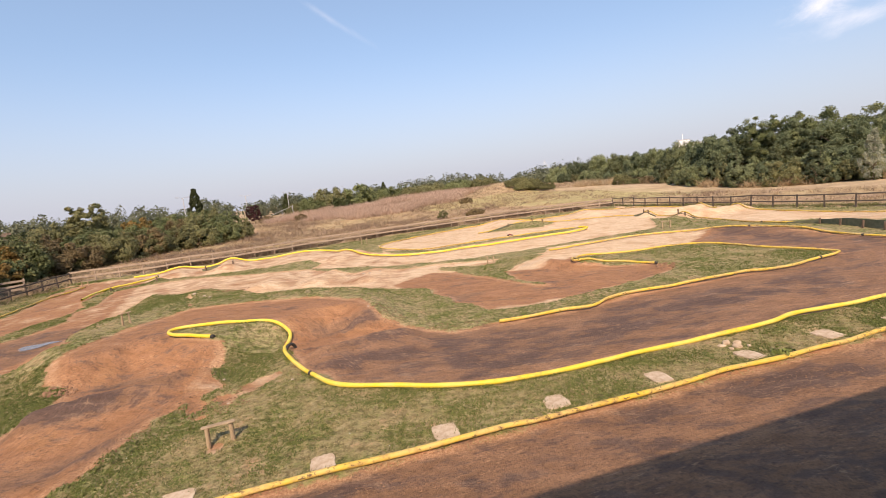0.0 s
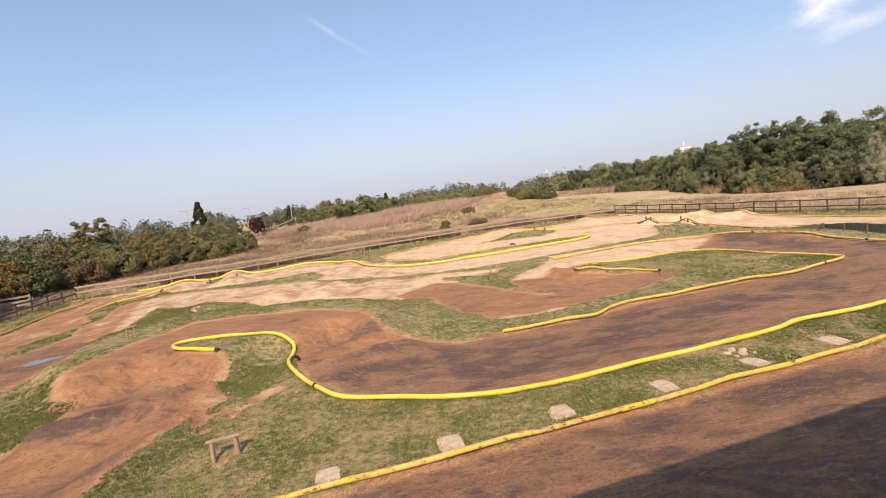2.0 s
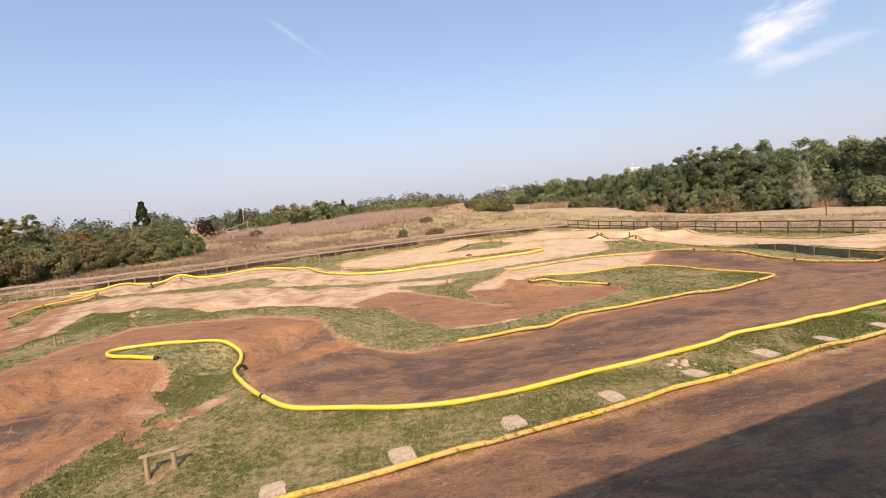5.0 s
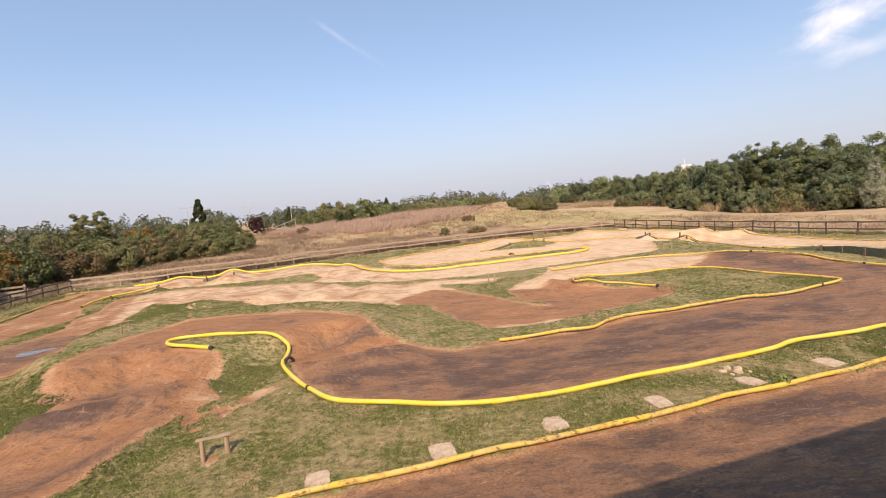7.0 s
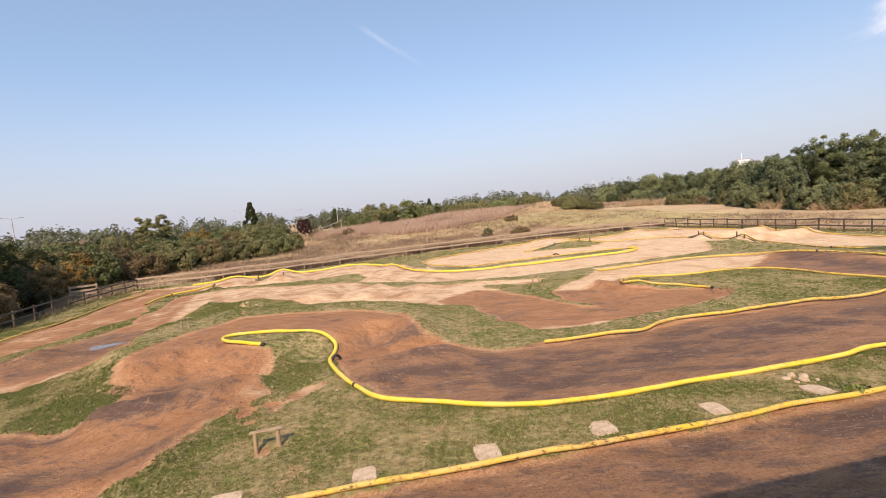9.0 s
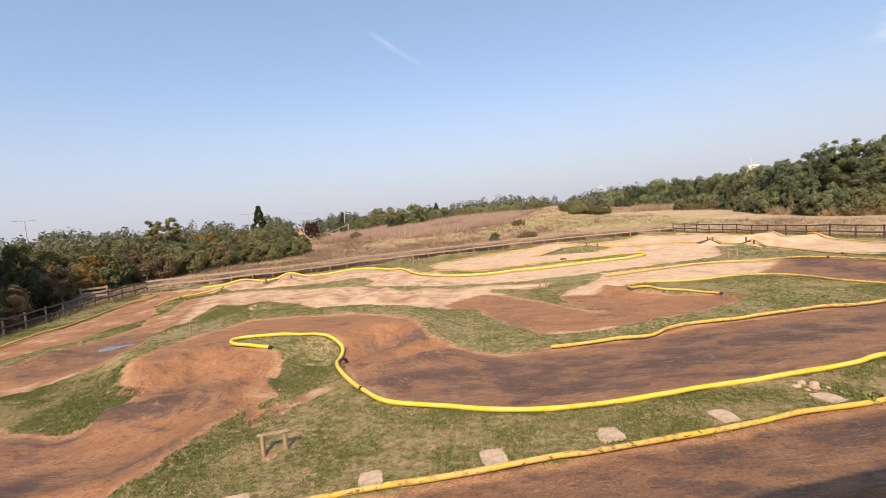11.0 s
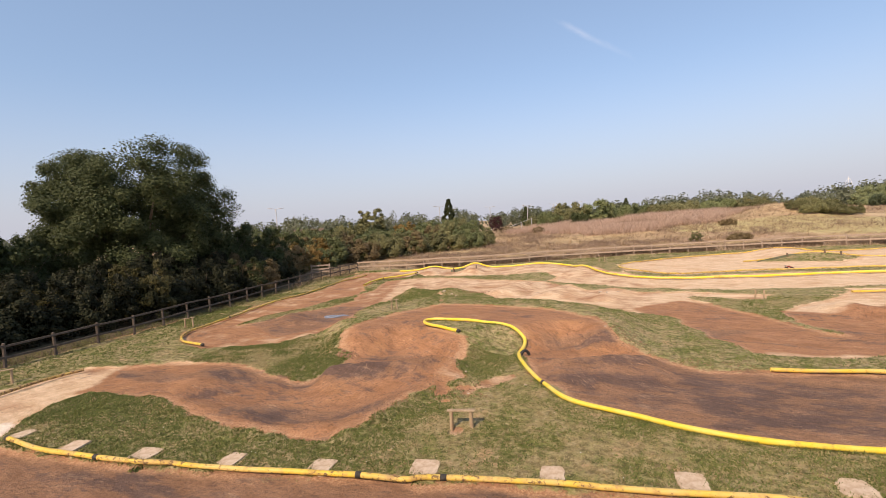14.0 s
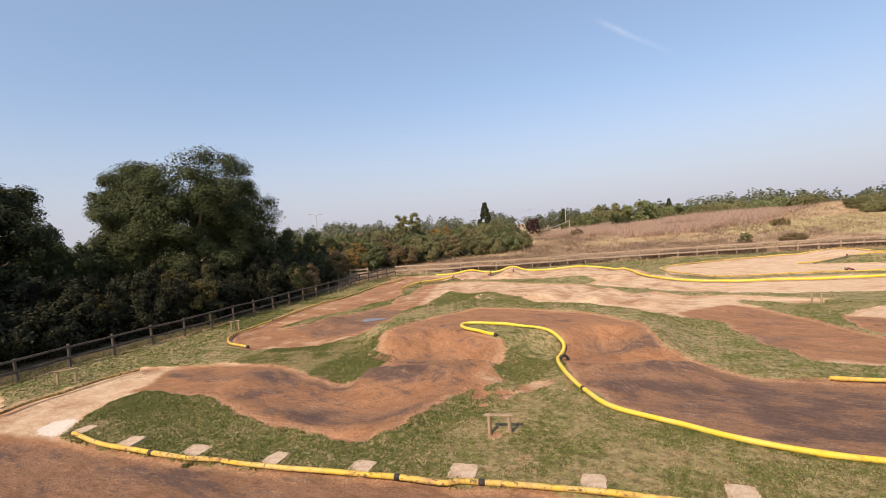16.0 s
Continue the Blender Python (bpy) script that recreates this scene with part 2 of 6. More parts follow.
GROUND = ground_material()
OAK_LEAF = leaf_material("oak_leaves", (0.040, 0.052, 0.020), (0.090, 0.104, 0.040))
DARK_LEAF = leaf_material("dark_leaves", (0.034, 0.046, 0.017), (0.085, 0.098, 0.036))
GREEN_LEAF = leaf_material("green_leaves", (0.095, 0.118, 0.045), (0.21, 0.225, 0.098), (0.26, 0.225, 0.09), 0.05)
OLIVE_LEAF = leaf_material("olive_leaves", (0.125, 0.125, 0.052), (0.25, 0.235, 0.105), (0.26, 0.20, 0.08), 0.08)
AUTUMN_LEAF = leaf_material("autumn_leaves", (0.18, 0.105, 0.030), (0.34, 0.225, 0.075), (0.10, 0.10, 0.03), 0.12)
BROWN_LEAF = leaf_material("dead_scrub", (0.13, 0.095, 0.045), (0.26, 0.19, 0.095))
# dull olive leaves, dimmed in colour for the shade they stand in
SHADED_HAWTHORN_LEAF = leaf_material("shaded_hawthorn_leaves", (0.060, 0.060, 0.020), (0.140, 0.118, 0.042))
# thicket leaves: near-black because the thicket's shade is put into their colour
SHADED_THICKET_LEAF = leaf_material("shaded_thicket_leaves", (0.018, 0.022, 0.010), (0.046, 0.046, 0.020))
BRAMBLE_LEAF = leaf_material("bramble_leaves", (0.130, 0.132, 0.052), (0.240, 0.225, 0.100), (0.24, 0.17, 0.08), 0.08)
PURPLE_LEAF = leaf_material("purple_leaves", (0.045, 0.018, 0.020), (0.10, 0.040, 0.038))
# both woodland leaf colours are lightened to hold the haze of distance
HAZY_WOOD_LEAF = leaf_material("hazy_woodland_leaves", (0.135, 0.160, 0.072), (0.26, 0.275, 0.135), (0.30, 0.275, 0.12), 0.03)
HAZY_WOOD_DARK = leaf_material("hazy_dark_woodland_leaves", (0.085, 0.108, 0.055), (0.170, 0.195, 0.100))
SILVER_LEAF = leaf_material("silver_leaves", (0.34, 0.35, 0.235), (0.60, 0.60, 0.45))
# horizon leaves, greyed and lightened with the distance haze in their colour
HAZY_FAR_LEAF = leaf_material("hazy_far_leaves", (0.095, 0.108, 0.065), (0.175, 0.185, 0.115))
BARK = wood_material("bark", (0.10, 0.075, 0.05), (0.19, 0.15, 0.11), 4.0)
RAIL_WOOD = wood_material("weathered_rail_wood", (0.27, 0.190, 0.135), (0.46, 0.350, 0.260))
DARK_RAIL = wood_material("dark_rail_wood", (0.10, 0.066, 0.045), (0.20, 0.14, 0.10))
OLD_RAIL = wood_material("old_grey_rail_wood", (0.065, 0.050, 0.040), (0.145, 0.115, 0.092))
STAKE_WOOD = wood_material("stake_wood", (0.25, 0.165, 0.095), (0.44, 0.325, 0.21))
BOARD_GREEN = plain_material("green_board_paint", (0.105, 0.108, 0.066), (0.165, 0.160, 0.100), 4.0)
YELLOW = pipe_material("yellow_pipe_plastic", (0.72, 0.520, 0.040), (0.72, 0.560, 0.13), 0.12)
FADED = pipe_material("faded_yellow_pipe", (0.66, 0.445, 0.055), (0.60, 0.425, 0.15), 0.29)
MUDDY = pipe_material("mud_caked_pipe", (0.50, 0.345, 0.085), (0.46, 0.335, 0.15), 0.40)
RUBBER = plain_material("black_pipe_joint", (0.025, 0.024, 0.022), (0.06, 0.052, 0.045), 12.0, 0.7)
SLAB = plain_material("sandy_paving", (0.43, 0.300, 0.19), (0.60, 0.465, 0.335), 7.0, 0.95, strength=0.35)
STONE = plain_material("pale_stone", (0.33, 0.25, 0.18), (0.54, 0.44, 0.34), 8.0, 0.9, strength=0.6)
STEEL = plain_material("galvanised_steel", (0.42, 0.42, 0.42), (0.55, 0.55, 0.55), 3.0, 0.55, 0.6)
WIRE = plain_material("rusty_wire", (0.060, 0.048, 0.038), (0.12, 0.095, 0.075), 6.0, 0.8)
WHITE = plain_material("white_paint", (0.74, 0.74, 0.72), (0.82, 0.82, 0.80), 2.0, 0.6)

# ---- building helpers ----
def mesh_from(name, verts, faces, material, smooth=False):
    """A mesh from arrays of vertices and of equally sided faces."""
    verts, faces = np.asarray(verts, np.float32), np.asarray(faces, np.int32)
    me = bpy.data.meshes.new(name)
    me.vertices.add(len(verts))
    me.vertices.foreach_set("co", verts.ravel())
    me.loops.add(faces.size)
    me.loops.foreach_set("vertex_index", faces.ravel())
    me.polygons.add(len(faces))
    me.polygons.foreach_set("loop_start", np.arange(0, faces.size, faces.shape[1], dtype=np.int32))
    me.polygons.foreach_set("loop_total", np.full(len(faces), faces.shape[1], np.int32))
    me.update(calc_edges=True)
    me.polygons.foreach_set("use_smooth", np.full(len(faces), smooth))
    me.materials.append(material)
    me.validate()
    return me


def thing(name, x, y, z, turn, label, category, group="", kind=""):
    ob = new(name)
    ob.matrix_world = pose(x, y, z, 0, 0, turn)
    return tagged(ob, label, category, group, kind)


def part(name, bm, material, parent, label=""):
    """Links a bmesh, or a finished mesh, as one mesh object under a thing or a part."""
    if isinstance(bm, bmesh.types.BMesh):
        me = bpy.data.meshes.new(name)
        bm.to_mesh(me)
        bm.free()
        me.materials.append(material)
    else:
        me = bm
    ob = new(name, me)
    ob.parent = parent
    return tagged(ob, label)


def box(bm, sx, sy, sz, m=None, bevel=0.0):
    made = bmesh.ops.create_cube(bm, size=1.0)["verts"]
    bmesh.ops.scale(bm, vec=(sx, sy, sz), verts=made)
    if bevel:
        edges = list({e for v in made for e in v.link_edges})
        made = bmesh.ops.bevel(bm, geom=edges, offset=bevel, segments=1, affect="EDGES")["verts"] or made
        made = [v for v in bm.verts if v.is_valid and v in set(made)] or made
    if m is not None:
        bmesh.ops.transform(bm, matrix=m, verts=made)
    return made


def log(bm, r0, r1, length, m=None, sides=8, wobble=0.0, rng=None):
    """A round stake along +z from the origin, with a slightly uneven girth and bevelled top."""
    rings = []
    stops = [(0, r0), (length * 0.5, (r0 + r1) / 2), (length - r1 * 0.3, r1), (length, r1 * 0.7)]
    for z, r in stops:
        ring = []
        for i in range(sides):
            a = 2 * math.pi * i / sides
            k = r * (1 + (rng.uniform(-wobble, wobble) if rng is not None else 0))
            ring.append(bm.verts.new((k * math.cos(a), k * math.sin(a), z)))
        rings.append(ring)
    for a, b in zip(rings, rings[1:]):
        for i in range(sides):
            bm.faces.new((a[i], a[(i + 1) % sides], b[(i + 1) % sides], b[i]))
    bm.faces.new(rings[-1])
    bm.faces.new(rings[0][::-1])
    if m is not None:
        bmesh.ops.transform(bm, matrix=m, verts=[v for ring in rings for v in ring])


def curve_points(points, step):
    """A smooth line through plan points (Catmull-Rom), resampled at an even step."""
    p = np.array(points, float)
    p = np.vstack([2 * p[0] - p[1], p, 2 * p[-1] - p[-2]])
    out = []
    for a, b, c, d in zip(p, p[1:], p[2:], p[3:]):
        u = np.linspace(0, 1, max(3, int(np.linalg.norm(c - b) / step * 2)), endpoint=False)[:, None]
        out.append(0.5 * (2 * b + (c - a) * u + (2 * a - 5 * b + 4 * c - d) * u**2 + (3 * b - a - 3 * c + d) * u**3))
    line = np.vstack(out + [p[-2:-1]])
    s = np.r_[0, np.cumsum(np.linalg.norm(np.diff(line, axis=0), axis=1))]
    at = np.linspace(0, s[-1], max(2, int(s[-1] / step)))
    return np.stack([np.interp(at, s, line[:, i]) for i in range(line.shape[1])], -1), at


def tube(name, line, radius, material, sides=10, cap=True):
    """A tube round a line of places; radius may vary along it."""
    line = np.asarray(line, float)
    radius = np.broadcast_to(radius, len(line))
    along = np.gradient(line, axis=0)
    along /= np.linalg.norm(along, axis=1)[:, None] + 1e-9
    side = np.cross(along, (0, 0, 1))
    bad = np.linalg.norm(side, axis=1) < 1e-3
    side[bad] = (1, 0, 0)
    side /= np.linalg.norm(side, axis=1)[:, None]
    up = np.cross(side, along)
    a = np.linspace(0, 2 * math.pi, sides, endpoint=False)
    verts = line[:, None] + radius[:, None, None] * (np.cos(a)[None, :, None] * side[:, None] + np.sin(a)[None, :, None] * up[:, None])
    n = len(line)
    i, j = np.meshgrid(np.arange(n - 1), np.arange(sides), indexing="ij")
    k = (j + 1) % sides
    quads = np.stack([i * sides + j, i * sides + k, (i + 1) * sides + k, (i + 1) * sides + j], -1).reshape(-1, 4)
    return mesh_from(name, verts.reshape(-1, 3), quads, material, True)


def value_noise(x, y, scale, seed):
    """Smooth plan noise from 0 to 1."""
    r = np.random.default_rng(seed).random((64, 64))
    u, v = np.asarray(x) / scale, np.asarray(y) / scale
    i, j = np.floor(u).astype(int), np.floor(v).astype(int)
    fu, fv = u - i, v - j
    fu, fv = fu * fu * (3 - 2 * fu), fv * fv * (3 - 2 * fv)
    g = lambda a, b: r[a % 64, b % 64]
    return (g(i, j) * (1 - fu) + g(i + 1, j) * fu) * (1 - fv) + (g(i, j + 1) * (1 - fu) + g(i + 1, j + 1) * fu) * fv


# ---- ground ----
# Jumps and rollers: a crest from (x0, y0) to (x1, y1), its height and half width.
CRESTS = [
    (-22.8, 39.4, -21.4, 35.6, 0.27, 1.0), (-18.9, 40.6, -17.6, 36.4, 0.42, 0.9),
    (-12.6, 41.2, -11.2, 36.4, 0.27, 2.2), (-8.2, 38.6, -8.6, 35.2, 0.24, 1.3),
    (6.0, 50.6, 7.8, 45.2, 0.43, 2.0), (16.0, 54.0, 15.8, 50.5, 0.33, 1.6),
    (24.8, 44.8, 18.4, 42.3, 0.42, 0.7), (25.5, 40.3, 19.5, 38.1, 0.45, 0.8),
    (-10.8, 29.6, -10.6, 26.2, 0.30, 0.9), (-7.2, 28.6, -7.4, 25.6, 0.26, 0.9),
    (-14.5, 28.6, -14.2, 26.4, 0.22, 1.1), (-4.4, 27.4, -4.6, 25.0, 0.20, 0.8),
    (5.0, 24.2, 6.6, 22.4, 0.30, 0.8),
    (17.2, 29.4, 19.8, 25.6, 0.26, 1.1), (-18.9, 17.2, -17.9, 16.0, 0.26, 0.8),
    (-14.2, 7.5, -9.0, 6.9, 0.14, 0.45), (-7.3, 7.6, -6.9, 11.2, 0.18, 0.45),
    (8.4, 12.2, 10.6, 17.4, 0.10, 2.0), (-14.8, 10.2, -13.6, 8.0, 0.16, 0.9),
    (-9.2, 6.85, -7.1, 7.8, 0.16, 0.32), (-6.95, 8.2, -7.0, 12.2, 0.16, 0.30),
]
# Ramps: a sharp crest from (x0, y0) to (x1, y1), its height, the length of the run-up and of the drop beyond it.
RAMPS = [(-9.9, 10.3, -7.1, 12.2, 0.46, 1.9, 0.40), (-3.9, 13.5, -1.7, 14.45, 0.30, 2.2, 0.34)]
# Raised plateaus: outline, height, width of the slope outside it.
TABLE_FRONT = [(-3, 19), (-3, 16.2), (-3.9, 17.2), (-5.1, 17.3), (-6.1, 16), (-7, 15.4), (-7.7, 14), (-10.6, 15.2), (-11.7, 13.6), (-14, 15.6), (-14.6, 19), (-13, 21.4), (-6.3, 21.2), (-4.2, 20.2)]
TABLE_RIGHT = [(22.6, 27.6), (22.6, 19.6), (31.0, 17.0), (31.0, 29.0), (27.0, 30.0)]


def inside_by(poly, x, y, reach=3.0):
    """Distance in metres inside a closed outline, negative outside; no more than reach from it."""
    p = np.array(poly, float)
    x, y = np.broadcast_arrays(np.asarray(x, float), np.asarray(y, float))
    out = np.full(x.shape, -reach)
    near = (x > p[:, 0].min() - reach) & (x < p[:, 0].max() + reach) & (y > p[:, 1].min() - reach) & (y < p[:, 1].max() + reach)
    x, y = x[near], y[near]
    best = np.full(x.shape, 1e9)
    odd = np.zeros(x.shape, bool)
    for (ax, ay), (bx, by) in zip(p, np.roll(p, -1, 0)):
        dx, dy = bx - ax, by - ay
        u = np.clip(((x - ax) * dx + (y - ay) * dy) / (dx * dx + dy * dy + 1e-12), 0, 1)
        best = np.minimum(best, np.hypot(x - ax - u * dx, y - ay - u * dy))
        if abs(dy) > 1e-9:
            odd ^= ((ay > y) != (by > y)) & (x < ax + (y - ay) * dx / dy)
    out[near] = np.where(odd, best, -best)
    return np.maximum(out, -reach)


def ease(a, b, v):
    u = np.clip((v - a) / (b - a), 0, 1)
    return u * u * (3 - 2 * u)


def land(x, y):
    """Height of the ground without its finest relief."""
    x, y = np.asarray(x, float), np.asarray(y, float)
    z = np.zeros(np.broadcast(x, y).shape)
    for x0, y0, x1, y1, h, w in CRESTS:
        dx, dy = x1 - x0, y1 - y0
        length = math.hypot(dx, dy)
        if x.size > 1000 and not np.any(np.hypot(x - x0, y - y0) < length + 4 * w):
            continue
        u = ((x - x0) * dx + (y - y0) * dy) / length ** 2
        off = np.abs((x - x0) * dy - (y - y0) * dx) / length
        ends = np.clip(np.maximum(-u, u - 1) * length, 0, None)
        d = np.hypot(off, ends * 1.2) / w
        z = np.maximum(z, h * np.exp(-0.9 * d * d))
    for x0, y0, x1, y1, h, run, drop in RAMPS:
        dx, dy = x1 - x0, y1 - y0
        length = math.hypot(dx, dy)
        u = ((x - x0) * dx + (y - y0) * dy) / length ** 2
        off = ((x - x0) * dy - (y - y0) * dx) / length
        ends = np.clip(np.maximum(-u, u - 1) * length, 0, None)
        rise = np.where(off > 0, np.clip(1 - off / run, 0, 1) ** 1.2, np.exp(-(off / drop) ** 2))
        z = np.maximum(z, h * rise * np.exp(-(ends / 0.45) ** 2)) - 0.14 * np.exp(-((off + 0.62) / 0.30) ** 2 - (ends / 0.35) ** 2)
    z = np.maximum(z, 0.60 * ease(-1.5, 0.25, inside_by(TABLE_FRONT, x, y)))
    z = np.maximum(z, 0.50 * ease(-0.35, 0.5, inside_by(TABLE_RIGHT, x, y)) * ease(30, 25, y))
    rise = ease(58, 84, y)
    z = z + rise * 3.2 * np.exp(-((x - 3) / 36) ** 2 / 2 - ((y - 125) / 36) ** 2 / 2)
    z = z + rise * 2.2 * ease(0, 10, x - 2) * np.exp(-((x - 14) / 6.5) ** 2 * (x > 14)) * np.exp(-((y - 97) / 7) ** 2)
    z = z + rise * 0.5 * (value_noise(x, y, 9.0, 51) - 0.4) * ease(62, 80, y) * ease(150, 120, y)
    z = z + 0.9 * ease(75, 130, np.hypot(x, y)) * (np.sin(x * 0.043 + 1) * np.sin(y * 0.037 + 2))
    return z

FENCED = [(-31.0, 37.7), (-22.8, 4.8), (-19.5, -8), (45, -10), (31.0, 30.2), (21.3, 58.8), (0.9, 53.6), (-13.5, 46.8), (-22.0, 40.6)]
# Islands and verges of turf between the lanes.
TURF_FRONT = [(-14.9, 4.1), (-15.8, 4.9), (-16.4, 5.8), (-16.6, 6.8), (-14.8, 7.2), (-13.7, 7.2), (-12.2, 6.9), (-10.7, 6.7), (-8.8, 6.7), (-7.3, 7.1),
              (-6.9, 8), (-6.9, 9), (-6.8, 9.8), (-6.6, 11.1), (-6.9, 12.8), (-7, 13.7), (-7.3, 14.2), (-7.7, 14.3), (-9.7, 15.4), (-9.8, 16.5),
              (-9.2, 16), (-6.3, 15.8), (-5.7, 15.5), (-5.4, 14.4), (-4.4, 12.6), (-3.2, 11.1), (-1.5, 10.5), (1.7, 10.2), (5.1, 11.2), (9.1, 12.2),
              (15.2, 13.7), (24, 16.2), (40, 20.6), (40, 18.6), (24, 14.5), (12.4, 11.2), (7.2, 9.8), (1.5, 8.3), (-4.5, 6.6), (-8.8, 5.2),
              (-12.6, 4.3)]
TURF_LEFT = [(-19.6, 4), (-19.9, 5.8), (-20.1, 8.2), (-18.8, 8.7), (-18, 9.3), (-17.2, 10), (-14.8, 10.1), (-13.5, 10.4), (-12.2, 10), (-10.8, 9.8),
             (-10.4, 10.3), (-11.1, 12.5), (-11.9, 12.7), (-12.6, 14), (-12.4, 15.3), (-12.3, 16.8), (-11.2, 19.4), (-15, 26.2), (-18.1, 27.8), (-17.4, 24.9),
             (-16.4, 21.9), (-16, 19.6), (-13.6, 15.7), (-13.3, 15.6), (-15, 14.5), (-15.4, 12.9), (-16.7, 12.2), (-18, 11.5), (-20.5, 12), (-22.1, 13.2),
             (-22.9, 15.5), (-25.1, 20.6), (-24.8, 23.4), (-25, 25.9), (-28.4, 32.6), (-28.9, 36.4), (-30.4, 32.2), (-27.8, 24), (-26.2, 17.6), (-24.5, 12.5),
             (-23.6, 8.1), (-22.9, 4.9)]
TURF_MIDDLE = [(-11.2, 19.4), (-10.1, 19.5), (-7.8, 19.5), (-5.5, 19.1), (-3.6, 17.8), (-2.8, 16.4), (-2.5, 15.9), (-1.8, 15.6), (-1, 14.9), (-0.1, 14.4),
               (1, 14.5), (1.5, 14.7), (3.6, 15.3), (4.7, 15.6), (6.5, 16.5), (9, 17), (13.1, 18), (16.5, 19.7), (16.4, 20.9), (13.9, 25.5),
               (10.2, 25.4), (6.8, 25), (6.3, 22.2), (9.6, 21.4), (9.8, 19.9), (7.5, 18.3), (4.8, 17.3), (3.3, 16.5), (1.2, 16.4), (0, 18.3),
               (-1.2, 21.2), (-3.7, 22.4), (-6.6, 23.2), (-9.6, 23.9), (-12.6, 26.3), (-15.1, 26.4)]
TURF_SLIVER = [(-20.6, 15.1), (-21, 17.1), (-20.7, 19.4), (-20.8, 22.6), (-20.4, 24.4), (-19.2, 22.4), (-19.2, 19.7), (-19.9, 18.6), (-19.6, 16.6)]
TURF_BACK = [(-20.5, 24), (-20.8, 25.8), (-22.3, 27.5), (-23.8, 31.6), (-22.1, 33.1), (-22.1, 34.8), (-21.1, 34.1), (-19.9, 34.4), (-17.4, 34.1), (-15.6, 34.4),
             (-12.5, 34.9), (-10.6, 35.4), (-9.3, 33.5), (-9.6, 31.6), (-6.5, 27.9), (-2.8, 27.4), (-1.1, 27.9), (3.3, 27.3), (5.8, 27.9), (6.4, 29.7),
             (10.4, 30.9), (15.5, 31.5), (19.3, 30.5), (19.3, 25.4), (21, 22.1), (22.6, 20.4), (23.2, 21), (22.9, 26.4), (23.8, 29.7), (20.6, 31.5),
             (19.9, 35.6), (18.7, 38.9), (17.7, 39.9), (15.7, 34.5), (13.8, 33.2), (9, 31.4), (4.8, 29.8), (1, 28.8), (-1.1, 28.8), (-4, 29.2),
             (-9.6, 31.6), (-12.7, 32.1), (-16.8, 32.9), (-19.9, 33.2), (-21.2, 32.3), (-22.6, 30.7), (-20.6, 26.3)]
TURF_TONGUE = [(1.5, 25.9), (3.7, 27.7), (5.8, 27.5), (3.6, 24.6), (2.8, 23.1), (3, 21.1), (4, 19.6), (3.1, 20.3), (1.8, 22.4), (-1.1, 26.5)]
TURF_FENCE = [(-6.3, 42.2), (-2.7, 46.3), (1.4, 49.9), (5.1, 51), (11, 51.8), (20.4, 55), (21.4, 58.9), (15, 58), (0.9, 53.8), (-13.5, 46.9),
              (-22.4, 40.7), (-31, 38), (-30.5, 36.2), (-25.6, 37.3), (-22, 39), (-19, 40.2), (-16, 41), (-13, 41.5), (-8.6, 40.6), (-5.8, 36.7),
              (-5, 36), (-5.6, 39)]
TURF_HAIRPIN = [(-5.4, 37.5), (-1.3, 34.8), (3.2, 37), (8.1, 38.3), (11.6, 39.5), (9.9, 37.6), (3.1, 35.9), (-1.2, 33.8), (-3.8, 34.7)]
TURF_JUMP = [(3.6, 43.2), (6, 44.9), (10.6, 45.6), (10.2, 44.2), (9, 42.6), (6.4, 42.5)]
TURF_RIGHT = [(20.8, 58.6), (24.2, 50.5), (25.6, 44.5), (26.2, 40), (26.3, 36), (27.2, 32), (29.2, 29.8), (31.5, 27), (40, 10), (44, 10),
              (31, 31), (27.8, 37), (25.6, 44), (21.6, 59)]
TURF = [TURF_FRONT, TURF_LEFT, TURF_MIDDLE, TURF_SLIVER, TURF_BACK, TURF_TONGUE, TURF_FENCE, TURF_HAIRPIN, TURF_JUMP, TURF_RIGHT]
# Lanes that are worn black or lie damp, and how much; the front one also carries painted shade.
DAMP_STRAIGHT = [(-5.4, 13.0), (-3.2, 10.8), (1.5, 10.0), (9.0, 12.0), (15.0, 13.6), (40, 20.0), (40, 28), (22.3, 20.6), (20.2, 23.5), (19.4, 26.4),
                 (17.6, 29.2), (13.9, 26.1), (16.3, 20.5), (12.0, 17.5), (6.0, 16.0), (1.5, 14.6), (-1.0, 15.0)]
DAMP_LINK = [(-1.0, 25.0), (-2.7, 23.0), (0.0, 18.5), (1.2, 16.6), (4.8, 17.4), (9.6, 20.0), (9.6, 21.3), (6.5, 22.2), (6.9, 25.4), (4.4, 22.7), (3.0, 23.2)]
DAMP_LOOP = [(-18.6, 9.2), (-13.5, 10.4), (-11.0, 10.2), (-11.2, 12.6), (-12.6, 14.4), (-7.8, 15.0), (-6.9, 10.0), (-7.4, 7.0), (-8.9, 6.7), (-14.0, 7.3), (-17.0, 6.9)]
DAMP_BACK = [(-15.0, 15.0), (-15.0, 20.0), (-12.0, 21.0), (-5.5, 20.6), (-3.0, 18.6), (-0.8, 15.0), (-3.4, 12.4), (-5.6, 14.0), (-6.2, 16.4), (-8.0, 14.8), (-13.0, 14.0)]
# Front straight: dark clay, blackened further to deepen the stand's shadow.
DAMP_SHADE_FRONT = [(-40, -3.0), (-12.6, 4.2), (-4.5, 6.45), (1.5, 8.15), (12.4, 11.05), (45, 19.7), (45, -10), (-40, -10)]
DAMP_POOL = [(-21.0, 16.0), (-19.0, 20.5), (-16.0, 21.0), (-15.2, 17.5), (-16.5, 14.0)]
